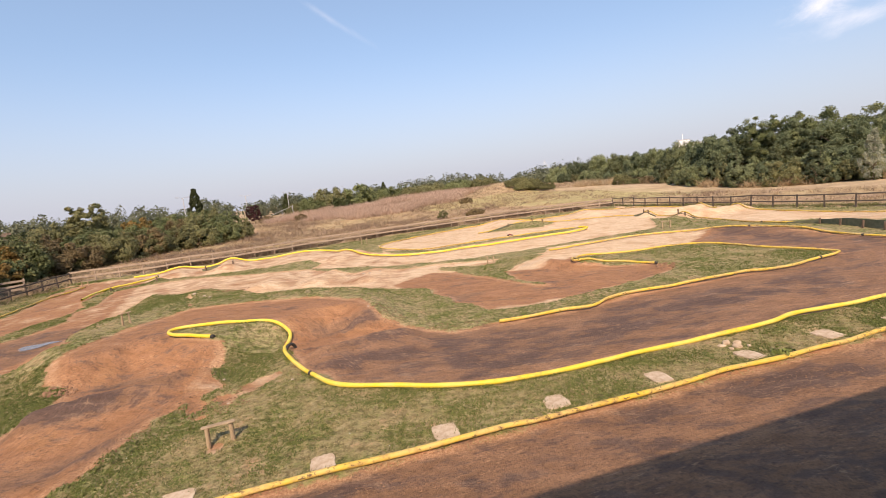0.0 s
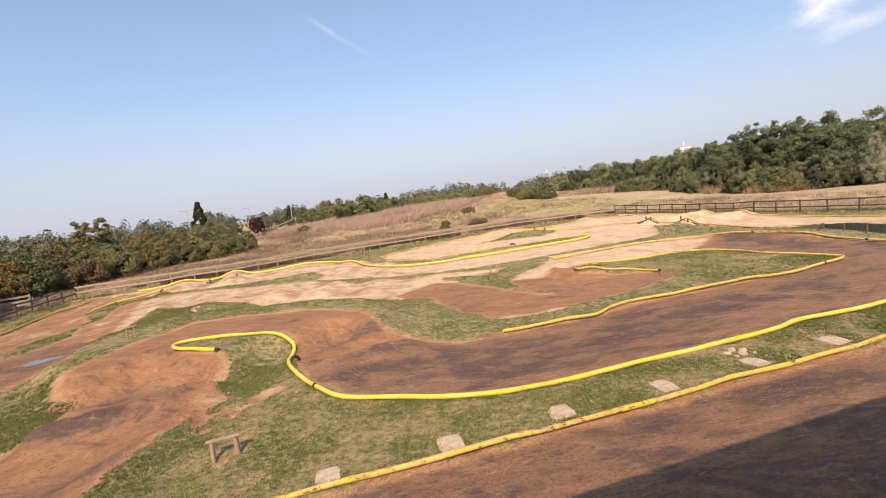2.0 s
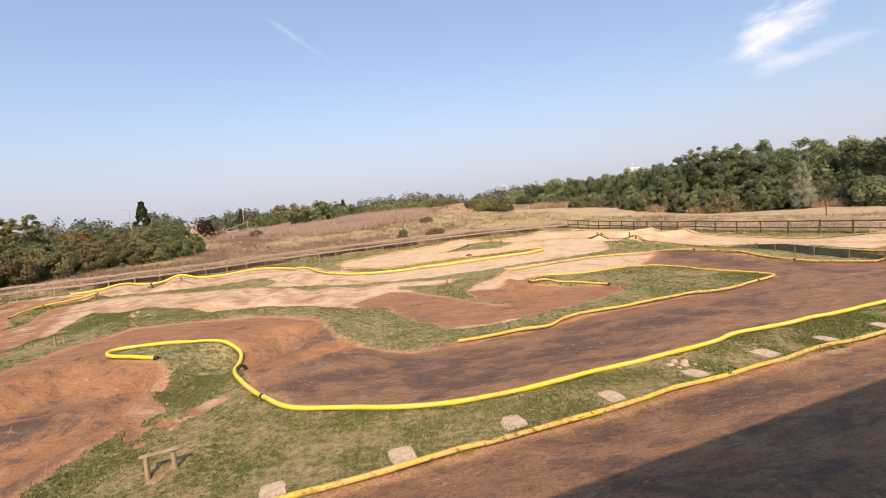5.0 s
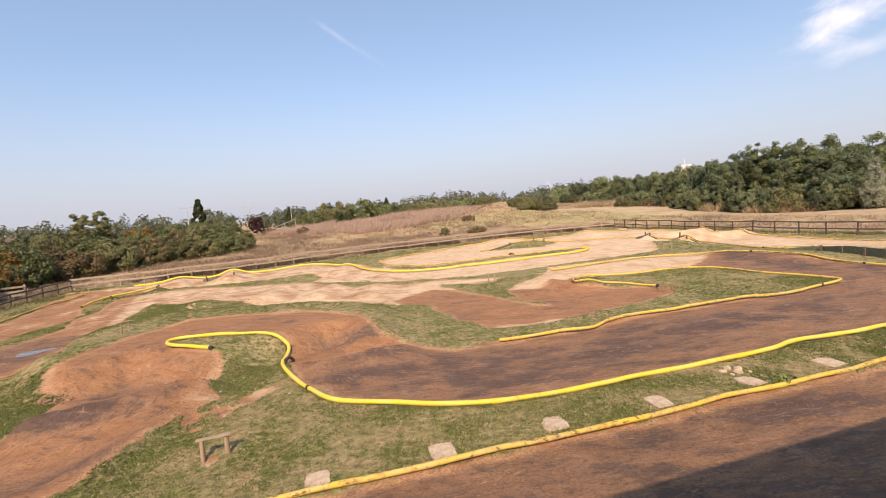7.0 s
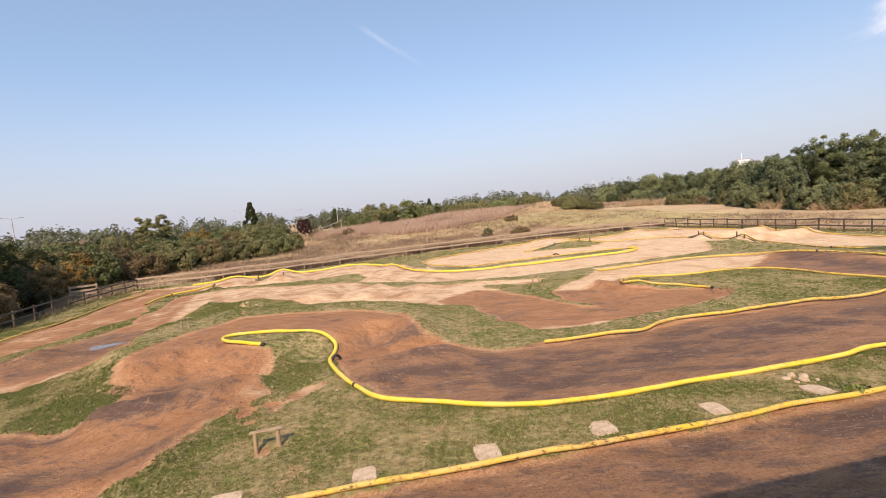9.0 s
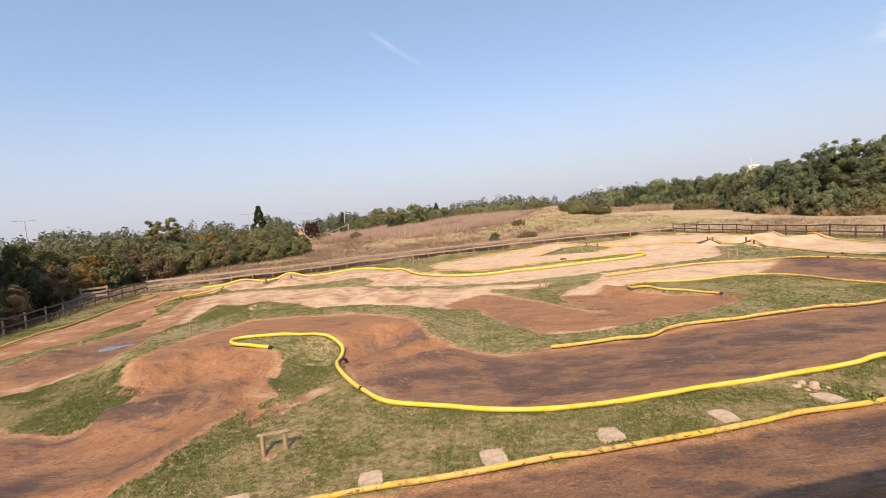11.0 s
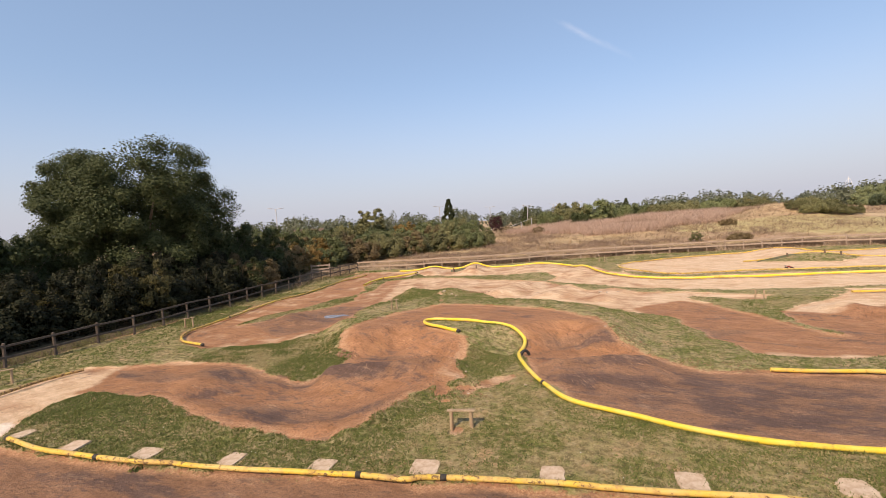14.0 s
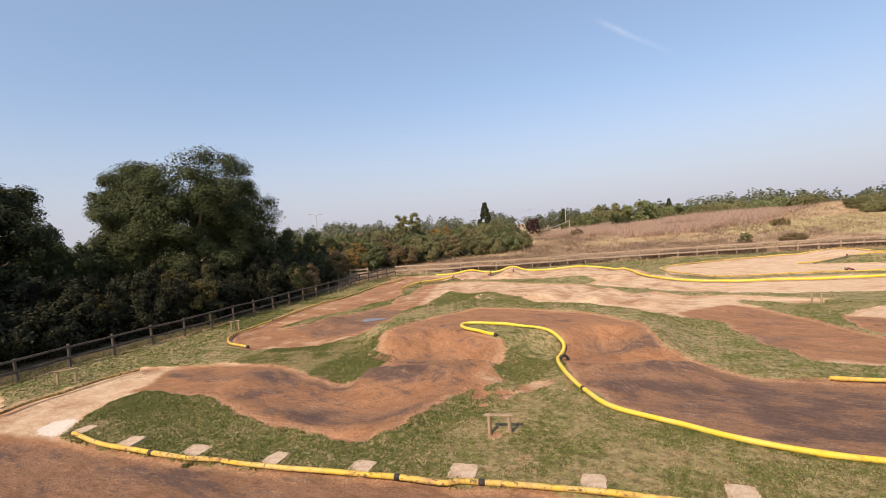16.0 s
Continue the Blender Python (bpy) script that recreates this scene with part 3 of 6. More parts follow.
DAMP_UPPER = [(-31, 14), (-31, 40), (-6, 41), (-5, 34), (-1, 25), (-3, 22.4), (-12, 26.2), (-17.5, 21), (-17, 12.4)]
DAMP_RIDGE = [(-11.1, 10.2), (-9.5, 11.2), (-9.0, 10.5), (-10.4, 9.7)]
DAMP_OUTER = [(-31, 11), (-31, 36), (-24, 36.4), (-20, 28), (-16, 20), (-15.4, 12.6), (-18, 11)]
DAMP_ENTRY = [(-24, 2), (-20.4, 9), (-16.4, 7.4), (-16.3, 5.2), (-18.5, 2)]
DAMP_NEAR = [(-16.2, 5.6), (-16.2, 15), (-13.5, 22), (-3, 22), (-0.5, 14), (-4, 9.5), (-7, 6.2)]
DAMP_SHADES = [(DAMP_NEAR, 0.36), (DAMP_ENTRY, 0.20), (DAMP_OUTER, 0.44), (DAMP_UPPER, 0.22), (DAMP_RIDGE, 1.15), (DAMP_STRAIGHT, 0.80), (DAMP_LINK, 0.62), (DAMP_LOOP, 0.64), (DAMP_BACK, 0.60), (DAMP_SHADE_FRONT, 0.84), (DAMP_POOL, 0.92)]
# Leaf-strewn ground below the thicket, coloured darker to stand for its shade.
LITTER_SHADE = [(-19.6, -20), (-21.5, 0.2), (-22.7, 4.8), (-23.4, 8), (-24.3, 12.4), (-26.2, 19.1), (-27.7, 24), (-29.9, 32), (-33, 41), (-44, 62), (-60, 60), (-60, -20)]
MOWN = [(-4, 77), (6, 73), (16, 70), (34, 62), (40, 66), (30, 84), (18, 90), (6, 86), (-3, 82)]
ROAD = [(20, 92), (30, 96), (46, 74), (52, 60), (70, 30), (60, 28), (46, 44), (38, 62)]


# Black patches where tyres have polished the clay: place, half length, half width, turn.
BLACKED = [(-13.3, 9.5, 1.3, 0.45, 20), (-9.4, 7.8, 1.1, 0.35, 5), (-7.6, 8.5, 0.9, 0.3, 35), (-8.7, 10.8, 1.5, 0.38, 34), (-9.0, 10.6, 0.9, 0.30, 60), (-9.6, 12.7, 0.6, 0.2, 30),
           (-16.4, 8.5, 1.4, 0.3, 5), (-2.0, 14.0, 0.8, 0.4, 20), (-2.8, 13.5, 1.4, 0.42, 23), (-2.8, 12.2, 1.2, 0.5, 10), (-0.4, 12.9, 1.9, 0.6, 15), (1.6, 12.6, 2.2, 0.7, 15),
           (4.8, 13.4, 2.6, 0.8, 15), (8.6, 14.8, 3.0, 0.8, 15), (1.4, 11.4, 1.6, 0.4, 12), (-4.4, 15.9, 0.7, 0.4, 0), (-3.2, 15.8, 0.5, 0.4, 0), (-0.2, 18.3, 1.6, 0.4, 40),
           (16.8, 28.2, 1.6, 1.2, 60), (18.0, 24.6, 2.2, 0.9, 100), (19.8, 21.0, 2.6, 0.8, 60), (3.0, 7.5, 2.2, 0.6, 15), (6.5, 8.9, 1.8, 0.5, 15), (12.5, 16.2, 3.0, 0.7, 15)]
# Spots of turf worn bare.
BARE = [(-5.7, 10.9, 1.0), (-5.1, 11.9, 0.65), (-6.1, 10.0, 0.65), (-4.8, 8.55, 0.42), (-6.5, 11.5, 0.4), (0.9, 8.6, 0.16), (-3.2, 8.9, 0.22), (2.4, 26.2, 0.5)]


def turf_reach(x, y):
    """Distance inside the nearest turf, negative on the lanes."""
    g = np.full(np.shape(x), -9.0)
    for poly in TURF:
        g = np.maximum(g, inside_by(poly, x, y))
    return g


def turf_at(x, y):
    """1 on turf, 0 on clay, about half at the edge."""
    g = turf_reach(x, y)
    g = np.minimum(g, 0.5)
    for bx, by, r in BARE:
        g = g - 0.62 * np.exp(-((x - bx) ** 2 + (y - by) ** 2) / r**2) * (0.25 + 1.0 * value_noise(x, y, 0.33, 19))
    g = g + 0.22 * (value_noise(x, y, 0.9, 3) - 0.5) + 0.18 * (value_noise(x, y, 0.35, 4) - 0.5)
    return np.clip(0.5 + g / 0.7, 0, 1)


def relief(x, y, turf):
    """Fine relief: lanes worn below the turf, with ruts and lumps."""
    lumps = 0.035 * (value_noise(x, y, 1.3, 5) - 0.5) + 0.022 * (value_noise(x, y, 0.45, 6) - 0.5)
    slope = np.hypot(land(x + 0.25, y) - land(x - 0.25, y), land(x, y + 0.25) - land(x, y - 0.25)) / 0.5
    gouge = np.clip(slope * 3.0, 0, 1) * (1 - turf) * (np.hypot(x, y) < 60)
    lumps = lumps + gouge * (0.11 * (value_noise(x, y * 0.5, 0.42, 7) - 0.5) + 0.06 * (value_noise(x, y, 0.2, 9) - 0.5))
    return 0.07 * (ease(0.25, 0.75, turf) - 1) + lumps


def axis(stops):
    """Grid lines from (start, end, step) stretches."""
    out = [np.arange(a, b, s) for a, b, s in stops]
    return np.concatenate(out)


def build_ground():
    far = np.array([60, 80, 110, 160, 240, 380, 640, 1100, 1900, 2600.0])
    xs = np.r_[-(far[::-1] + 10), axis([(-68, -34, 1.2), (-34, -24, 0.25), (-24, 18, 0.11), (18, 46, 0.22), (46, 68, 1.2)]), far + 10]
    ys = np.r_[-far[::-1] + 40, axis([(-18, 2, 1.0), (2, 24, 0.10), (24, 38, 0.16), (38, 60, 0.25), (60, 140, 1.6)]), far[3:] - 10]
    x, y = np.meshgrid(xs, ys, indexing="ij")
    turf = turf_at(x, y)
    field = np.clip(0.5 - inside_by(FENCED, x, y) / 0.8, 0, 1)
    z = land(x, y) + relief(x, y, np.maximum(turf, field)) + field * 0.25 * (value_noise(x, y, 5.0, 8) - 0.5)
    damp_shade = np.zeros(x.shape)
    for poly, amount in DAMP_SHADES:
        damp_shade = np.maximum(damp_shade, amount * ease(-0.7, 0.2, inside_by(poly, x, y)))
    for bx, by, r in BARE:
        damp_shade = np.maximum(damp_shade, 0.24 * np.exp(-((x - bx) ** 2 + (y - by) ** 2) / (2.2 * r) ** 2))
    road = ease(-2, 2, inside_by(ROAD, x, y))
    for bx, by, rx, ry, turn in BLACKED:
        c, k = math.cos(radians(turn)), math.sin(radians(turn))
        u, v = ((x - bx) * c + (y - by) * k) / rx, ((y - by) * c - (x - bx) * k) / ry
        damp_shade = damp_shade + 0.50 * np.exp(-u * u - v * v) * (0.3 + 1.2 * value_noise(u * 3, v * 1.5, 1.0, 61))
    litter_shade = ease(-0.4, 0.6, inside_by(LITTER_SHADE, x, y))
    nx, ny = x.shape
    i, j = np.meshgrid(np.arange(nx - 1), np.arange(ny - 1), indexing="ij")
    quads = np.stack([i * ny + j, (i + 1) * ny + j, (i + 1) * ny + j + 1, i * ny + j + 1], -1).reshape(-1, 4)
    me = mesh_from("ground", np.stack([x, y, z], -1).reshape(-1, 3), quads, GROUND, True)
    for name, values in (("turf", turf), ("damp_shade", damp_shade), ("field", field), ("road", road), ("litter_shade", litter_shade), ("mown", ease(-3, 3, inside_by(MOWN, x, y))), ("lane", np.clip(-turf_reach(x, y), 0, 3)), ("chalk", 1.3 * np.exp(-((x + 15.75) / 0.75) ** 2 - ((y - 4.35) / 0.5) ** 2))):
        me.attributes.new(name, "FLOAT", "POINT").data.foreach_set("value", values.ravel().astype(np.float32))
    ob = new("ground", me)
    tagged(ob, "red clay race track with worn turf islands and dry pasture", "ground", kind="structure")


build_ground()


def height(x, y):
    """Height of the finished ground at one place."""
    ax, ay = np.array([float(x)]), np.array([float(y)])
    f = np.clip(0.5 - inside_by(FENCED, ax, ay) / 0.8, 0, 1)
    return float((land(ax, ay) + relief(ax, ay, np.maximum(turf_at(ax, ay), f)))[0])


# ---- yellow lane pipes ----
def pipe_run(label, points, material, radius=0.07, joints=(), ends="", step=0.16, lift=0.0, seed=0):
    """One run of corrugated pipe laid along the lane, with black joints and open ends."""
    line, at = curve_points(points, step)
    x, y = line[:, 0], line[:, 1]
    z = land(x, y) - 0.005 + radius * 0.95 + lift + 0.046 * (value_noise(x, y, 0.8, 20 + seed) - 0.5)
    wob = 0.085 * (value_noise(at, at * 0, 1.1, 30 + seed) - 0.5)
    path = np.stack([x + wob, y - wob * 0.5, z], -1)
    ob = thing("lane_pipe", x[0], y[0], 0, 0, label, "lane pipe", "yellow lane pipes")
    path = path - (x[0], y[0], 0)
    girth = radius * (1 + 0.05 * np.sin(at * 42) * 0.4 + 0.14 * (value_noise(at, at * 0, 0.5, 40 + seed) - 0.5))
    pipe = part("pipe", tube("pipe", path, girth, material, 12), material, ob)
    for s in joints:
        k = int(np.clip(s / at[-1], 0, 1) * (len(at) - 3)) + 1
        d = path[min(k + 1, len(path) - 1)] - path[k - 1]
        d = d / np.linalg.norm(d)
        sleeve = [path[k] + d * q for q in (-0.06, -0.055, 0.0, 0.055, 0.06)]
        part("joint", tube("joint", sleeve, np.array([0.9, 1.09, 1.10, 1.09, 0.9]) * radius, RUBBER, 12), RUBBER, pipe, "black plastic joint sleeve")
    for end in ends:
        k, q = (0, 1) if end == "a" else (-1, -2)
        d = path[k] - path[q]
        d = d / np.linalg.norm(d)
        rim = [path[k] - d * 0.06, path[k] - d * 0.05, path[k] + d * 0.05, path[k] + d * 0.052, path[k] - d * 0.02]
        part("end_ring", tube("end_ring", rim, np.array([1.0, 1.12, 1.12, 0.8, 0.75]) * radius, RUBBER, 12), RUBBER, pipe, "black open pipe end")
    return ob


PIPE_NEAR = [(-14.61, 4.21), (-12.62, 4.34), (-11.53, 4.59), (-8.77, 5.22), (-5.84, 6.13), (-4.86, 6.34), (-4.47, 6.57), (-2.88, 7.1), (-0.6, 7.7), (1.51, 8.26),
             (3.51, 8.83), (5.54, 9.42), (7.15, 9.83), (8.93, 10.29), (10.63, 10.84), (12.38, 11.18), (17, 12.6), (24, 14.6), (36, 17.9)]
pipe_run("muddy faded yellow pipe beside the front straight", PIPE_NEAR, FADED, 0.052, (3.2, 9.2, 10.75), "a", seed=0)
PIPE_INNER = [(36, 19.3), (24, 16.2), (15.21, 13.75), (13.38, 13.26), (12.06, 13.05), (10.57, 12.59), (9.07, 12.21), (8.11, 11.69), (6.42, 11.39), (5.05, 11.07),
              (3.42, 10.61), (1.67, 10.16), (0.1, 10.07), (-1.45, 10.41), (-2.53, 10.64), (-3.19, 10.95), (-3.76, 11.58), (-4.44, 12.41), (-5.12, 13.46), (-5.49, 14.3),
              (-5.56, 15.16), (-5.78, 15.46), (-6.24, 15.7), (-6.8, 15.76), (-8.36, 15.93), (-9.38, 15.8), (-9.75, 15.56), (-9.6, 15.16), (-8.98, 14.78), (-7.68, 14.3)]
pipe_run("bright yellow pipe winding round the turf island", PIPE_INNER, YELLOW, 0.06, (41.8,), "b", seed=1)
PIPE_MIDDLE = [(1.46, 14.64), (2.59, 14.87), (3.64, 15.24), (4.66, 15.35), (5.51, 16.05), (6.52, 16.47), (8.9, 16.85), (11.32, 17.43), (12.98, 17.76), (14.55, 18.52),
               (16.41, 19.45), (16.58, 19.88), (16.16, 20.56), (15.04, 22.65), (14.4, 24.09), (13.7, 25.15), (12.47, 25.33), (10, 24.97), (8.39, 24.97), (7.16, 25.15),
               (6.15, 22.9), (6.4, 22.35), (7.98, 22.6), (9.54, 21.15)]
pipe_run("faded yellow pipe round the inner turf island", PIPE_MIDDLE, FADED, 0.055, (14.6,), "b", seed=2)
PIPE_RISE = [(6.2, 28.2), (8.3, 29.1), (10.1, 29.8), (12.8, 30.7), (15, 30.2), (16.6, 29.2), (17.9, 28.1), (18.7, 26.9), (19.4, 25.4), (20, 23.9),
             (20.3, 22.6), (20.8, 21.6), (22.3, 20.2), (24, 18.9)]
pipe_run("faded yellow pipe along the rise of the lane", PIPE_RISE, FADED, 0.055, (13.4, 19.2), "", seed=3)
PIPE_BACK = [(-25.4, 37), (-24.2, 37.6), (-21.4, 38.9), (-18.9, 39.6), (-15.8, 40.2), (-12.4, 40.4), (-10, 40), (-8.3, 38.4), (-6.4, 35.8), (-4.5, 33.9),
             (-2.9, 33), (-1.2, 32.8), (1.2, 33.4), (3.8, 34.1), (6.6, 35.1), (9.4, 36), (11, 37.1), (11.6, 38.2), (11.2, 39)]
pipe_run("bright yellow pipe over low jumps at the back", PIPE_BACK, YELLOW, 0.075, (), "", seed=4)
PIPE_FENCE = [(10.8, 39.05), (8.2, 38.5), (5.6, 37.65), (2.3, 36.8), (-1.3, 35.3), (-3.5, 36.6), (-5.3, 38.7), (-5.9, 40.4), (-5.3, 42.9), (-2.65, 45.8),
              (1.4, 49.2), (4.5, 49.9), (7.7, 50.4), (10.9, 51), (13.8, 51.9), (16, 52.7), (19, 53.6), (21.5, 52.6), (23.4, 49.5), (24.4, 45.6),
              (24.9, 43.4), (25.3, 40.2), (25.6, 37.6), (25.9, 35), (26.9, 31), (28, 28), (29.6, 23.5)]
pipe_run("thin faded yellow pipe following the fence side", PIPE_FENCE, FADED, 0.05, (52.0,), "", seed=5)
PIPE_JUMP = [(3, 42.7), (4, 43.5), (6.3, 45), (8.6, 45.4), (10.7, 45.7), (12.1, 45.6), (15.5, 45.5), (17.7, 43.9), (18.5, 42.3), (18.9, 41),
             (19.4, 39), (19.8, 37.4), (20.1, 35.8), (20.5, 31.4), (21.7, 29), (22.5, 27.4), (22.65, 25.9), (22.7, 23.9), (22.8, 21.8), (23, 19.8),
             (24, 17.6)]
pipe_run("faded yellow pipe over the double jump", PIPE_JUMP, FADED, 0.05, (30.0,), "", seed=6)
PIPE_LEFT = [(-18.43, 11.75), (-19.4, 11.75), (-20.4, 12.1), (-21.2, 12.7), (-21.8, 13.5), (-22.2, 14.9), (-23.1, 17.2), (-24.1, 19.7), (-24.6, 21.8), (-24.8, 23.4),
             (-25.5, 26.2), (-26.5, 29), (-26.95, 31.7), (-27.2, 34.1)]
pipe_run("yellow pipe round the outer bend by fence", PIPE_LEFT, FADED, 0.055, (7.0,), "a", seed=7)
PIPE_SHORT = [(-22.6, 27.9), (-23.3, 29.7), (-23.5, 31.3), (-23.1, 32.4), (-22.6, 33.6), (-22.2, 34.9)]
pipe_run("short yellow pipe on a low bank", PIPE_SHORT, YELLOW, 0.07, (), "b", lift=0.05, seed=8)
PIPE_ENTRY = [(-18.74, 3.83), (-19.13, 4.72), (-19.27, 5.64), (-19.65, 7.11), (-19.51, 7.94)]
pipe_run("old yellow pipe beside the pit entry lane", PIPE_ENTRY, MUDDY, 0.05, (), "", seed=9)

# ---- post and rail fences ----
def fence_run(label, corners, bay, tall, rails, wood, netting=False, seed=0, deep=0.10):
    rng = np.random.default_rng(seed)
    line, at = curve_points(corners, 0.05) if len(corners) > 2 else (np.linspace(corners[0], corners[1], 400), None)
    s = np.r_[0, np.cumsum(np.linalg.norm(np.diff(line, axis=0), axis=1))]
    count = max(1, round(s[-1] / bay))
    spots = np.stack([np.interp(np.linspace(0, s[-1], count + 1), s, line[:, i]) for i in (0, 1)], -1)
    base = np.array([[x, y, height(x, y)] for x, y in spots])
    ob = thing("fence", *base[0], 0, label, "fence", kind="structure")
    base = base - base[0]
    for p in base:
        bm = bmesh.new()
        lean = pose(*p, rng.uniform(-2.5, 2.5), rng.uniform(-2.5, 2.5), rng.uniform(0, 60))
        log(bm, 0.065, 0.055, tall + rng.uniform(0.0, 0.07) + 0.08, lean @ pose(0, 0, -0.08), 8, 0.08, rng)
        part("post", bm, wood, ob)
    for level in rails:
        for a, b in zip(base, base[1:]):
            d = b - a
            off = Vector((-d[1], d[0], 0)).normalized() * -0.055
            up = rng.uniform(-0.02, 0.02)
            m = look((a[0] + off.x, a[1] + off.y, a[2] + level + up), (b[0] + off.x, b[1] + off.y, b[2] + level + rng.uniform(-0.02, 0.02)))
            bm = bmesh.new()
            box(bm, 0.05, deep, float(np.linalg.norm(d)) + 0.06, m @ Matrix.Translation((0, 0, -float(np.linalg.norm(d)) / 2)), 0.012)
            part("rail", bm, wood, ob)
    if netting:
        verts, faces = [], []
        for a, b in zip(base, base[1:]):
            d = b - a
            length = float(np.linalg.norm(d))
            d = d / length
            side = np.array([-d[1], d[0], 0]) * 0.02
            wires = [(a + (0, 0, z), b + (0, 0, z)) for z in np.arange(0.08, tall, 0.11)]
            wires += [(a + d * q + (0, 0, 0.03), a + d * q + (0, 0, tall - 0.03)) for q in np.arange(0.12, length, 0.15)]
            for p, q in wires:
                t = 0.0025 * np.array([0, 0, 1.0]) if abs(p[2] - q[2]) < abs(p[0] - q[0]) + abs(p[1] - q[1]) else 0.0025 * d
                k = len(verts)
                verts += [p - t + side, q - t + side, q + t + side, p + t + side]
                faces.append((k, k + 1, k + 2, k + 3))
        part("wire_netting", mesh_from("wire_netting", verts, faces, WIRE), WIRE, ob, "thin rusty wire netting")
    return ob


fence_run("weathered post and rail fence with wire netting along trees", [(-21.6, 0.2), (-22.8, 4.8), (-23.5, 8.0), (-24.4, 12.4), (-25.4, 15.8), (-26.3, 19.1), (-27.8, 24.0), (-30.0, 32.0), (-31.1, 37.7)], 1.75, 0.92, (0.42, 0.86), OLD_RAIL, True, 1, 0.09)
fence_run("pale weathered post and rail fence before dry pasture", [(-31.1, 37.7), (-26.4, 38.9), (-22.6, 40.4), (-17.6, 43.3), (-13.5, 46.5), (-6.5, 50.2), (0.9, 53.6), (8.0, 56.6), (15.0, 57.8), (21.3, 58.8)], 1.8, 0.98, (0.46, 0.90), RAIL_WOOD, False, 2, 0.15)
fence_run("dark stained post and rail fence beside dirt road", [(21.3, 58.8), (23.6, 51.2), (25.5, 43.5), (27.8, 36.6), (29.2, 33.3), (31.6, 29.0), (38.0, 14.0)], 1.9, 1.0, (0.45, 0.95), OLD_RAIL, False, 3)


# ---- plants ----
def leaves(rng, centres, normals, size, loose=0.5, flat=1.0):
    """Small bent leaf cards round the given places; flat evens out a later stretch in height."""
    n = len(centres)
    a = rng.normal(size=(n, 3)) * loose + normals
    a /= np.linalg.norm(a, axis=1)[:, None]
    u = np.cross(a, rng.normal(size=(n, 3)))
    u /= np.linalg.norm(u, axis=1)[:, None]
    v = np.cross(a, u)
    s = size * rng.uniform(0.6, 1.35, n)[:, None]
    bend = a * s * rng.uniform(0.1, 0.35, n)[:, None]
    k = np.array((1, 1, flat))
    verts = np.stack([centres - u * s * k, centres + (bend - v * s * 0.72) * k, centres + u * s * k, centres + (bend + v * s * 0.72) * k], 1)
    k = np.arange(n)[:, None] * 4
    return verts.reshape(-1, 3), np.hstack([k, k + 1, k + 2, k + 3])


def crown_mesh(name, rng, clumps, count, size, material, shape="round", low=0.12, aspect=1.0):
    """A crown one unit high and one wide: boughs, each of several round sprays of leaves, with gaps and an uneven outline."""
    pts, nor = [], []
    grow = (34 / clumps) ** 0.19
    for i in range(clumps):
        a, q = i * 2.39996 + rng.uniform(-0.35, 0.35), rng.uniform(0.35, 1.0) ** 0.42 * (0.62 if i % 4 == 3 else 1.0)
        if shape == "cone":
            h = low + (0.94 - low) * rng.random()
            reach = 0.33 * min(1, (1.02 - h) * 1.45) ** 0.8 * min(1, 0.35 + h * 3)
            centre = np.array([reach * q * math.cos(a), reach * q * math.sin(a), h])
            r = rng.uniform(0.085, 0.145) * grow * (1.1 - 0.6 * h)
        else:
            mid, up, side, least = (0.46, 0.44, 0.40, -0.75) if shape == "round" else (0.28, 0.60, 0.40, -0.35)
            u = least + (1 - least) * (i + rng.random()) / clumps * 0.955
            ring = (1 - abs(u) ** 2.5) ** 0.4
            lobe = 1 + 0.05 * math.sin(3 * a + clumps) + 0.05 * math.sin(5 * a + 2)
            centre = np.array([side * lobe * q * ring * math.cos(a), side * lobe * q * ring * math.sin(a), mid + up * u * q])
            r = rng.uniform(0.075, 0.14) * grow
        m = count // clumps
        sprays = 5
        tip = rng.normal(size=(sprays, 3)) + (centre - (0, 0, 0.35)) * 2.0 / 0.4 * 0.5
        tip /= np.linalg.norm(tip, axis=1)[:, None]
        d = rng.normal(size=(m, 3))
        d /= np.linalg.norm(d, axis=1)[:, None]
        pick = rng.integers(0, sprays, m)
        k = np.array((1, 1, aspect))
        pts.append(centre + (tip[pick] * r * 0.55 + d * r * 0.62 * rng.uniform(0.0, 1.0, (m, 1)) ** 0.4) * k)
        nor.append(d * 0.8 + tip[pick] * 0.5 + (centre - (0, 0, 0.35)) * 0.6 + (0, 0, 0.15))
    p, q = np.vstack(pts), np.vstack(nor)
    p[:, 2] = np.clip(p[:, 2], 0.01, None)
    verts, faces = leaves(rng, p, q, size, 0.5, aspect)
    verts[:, 2] = np.clip(verts[:, 2], 0.0, None)
    return mesh_from(name, verts, faces, material)


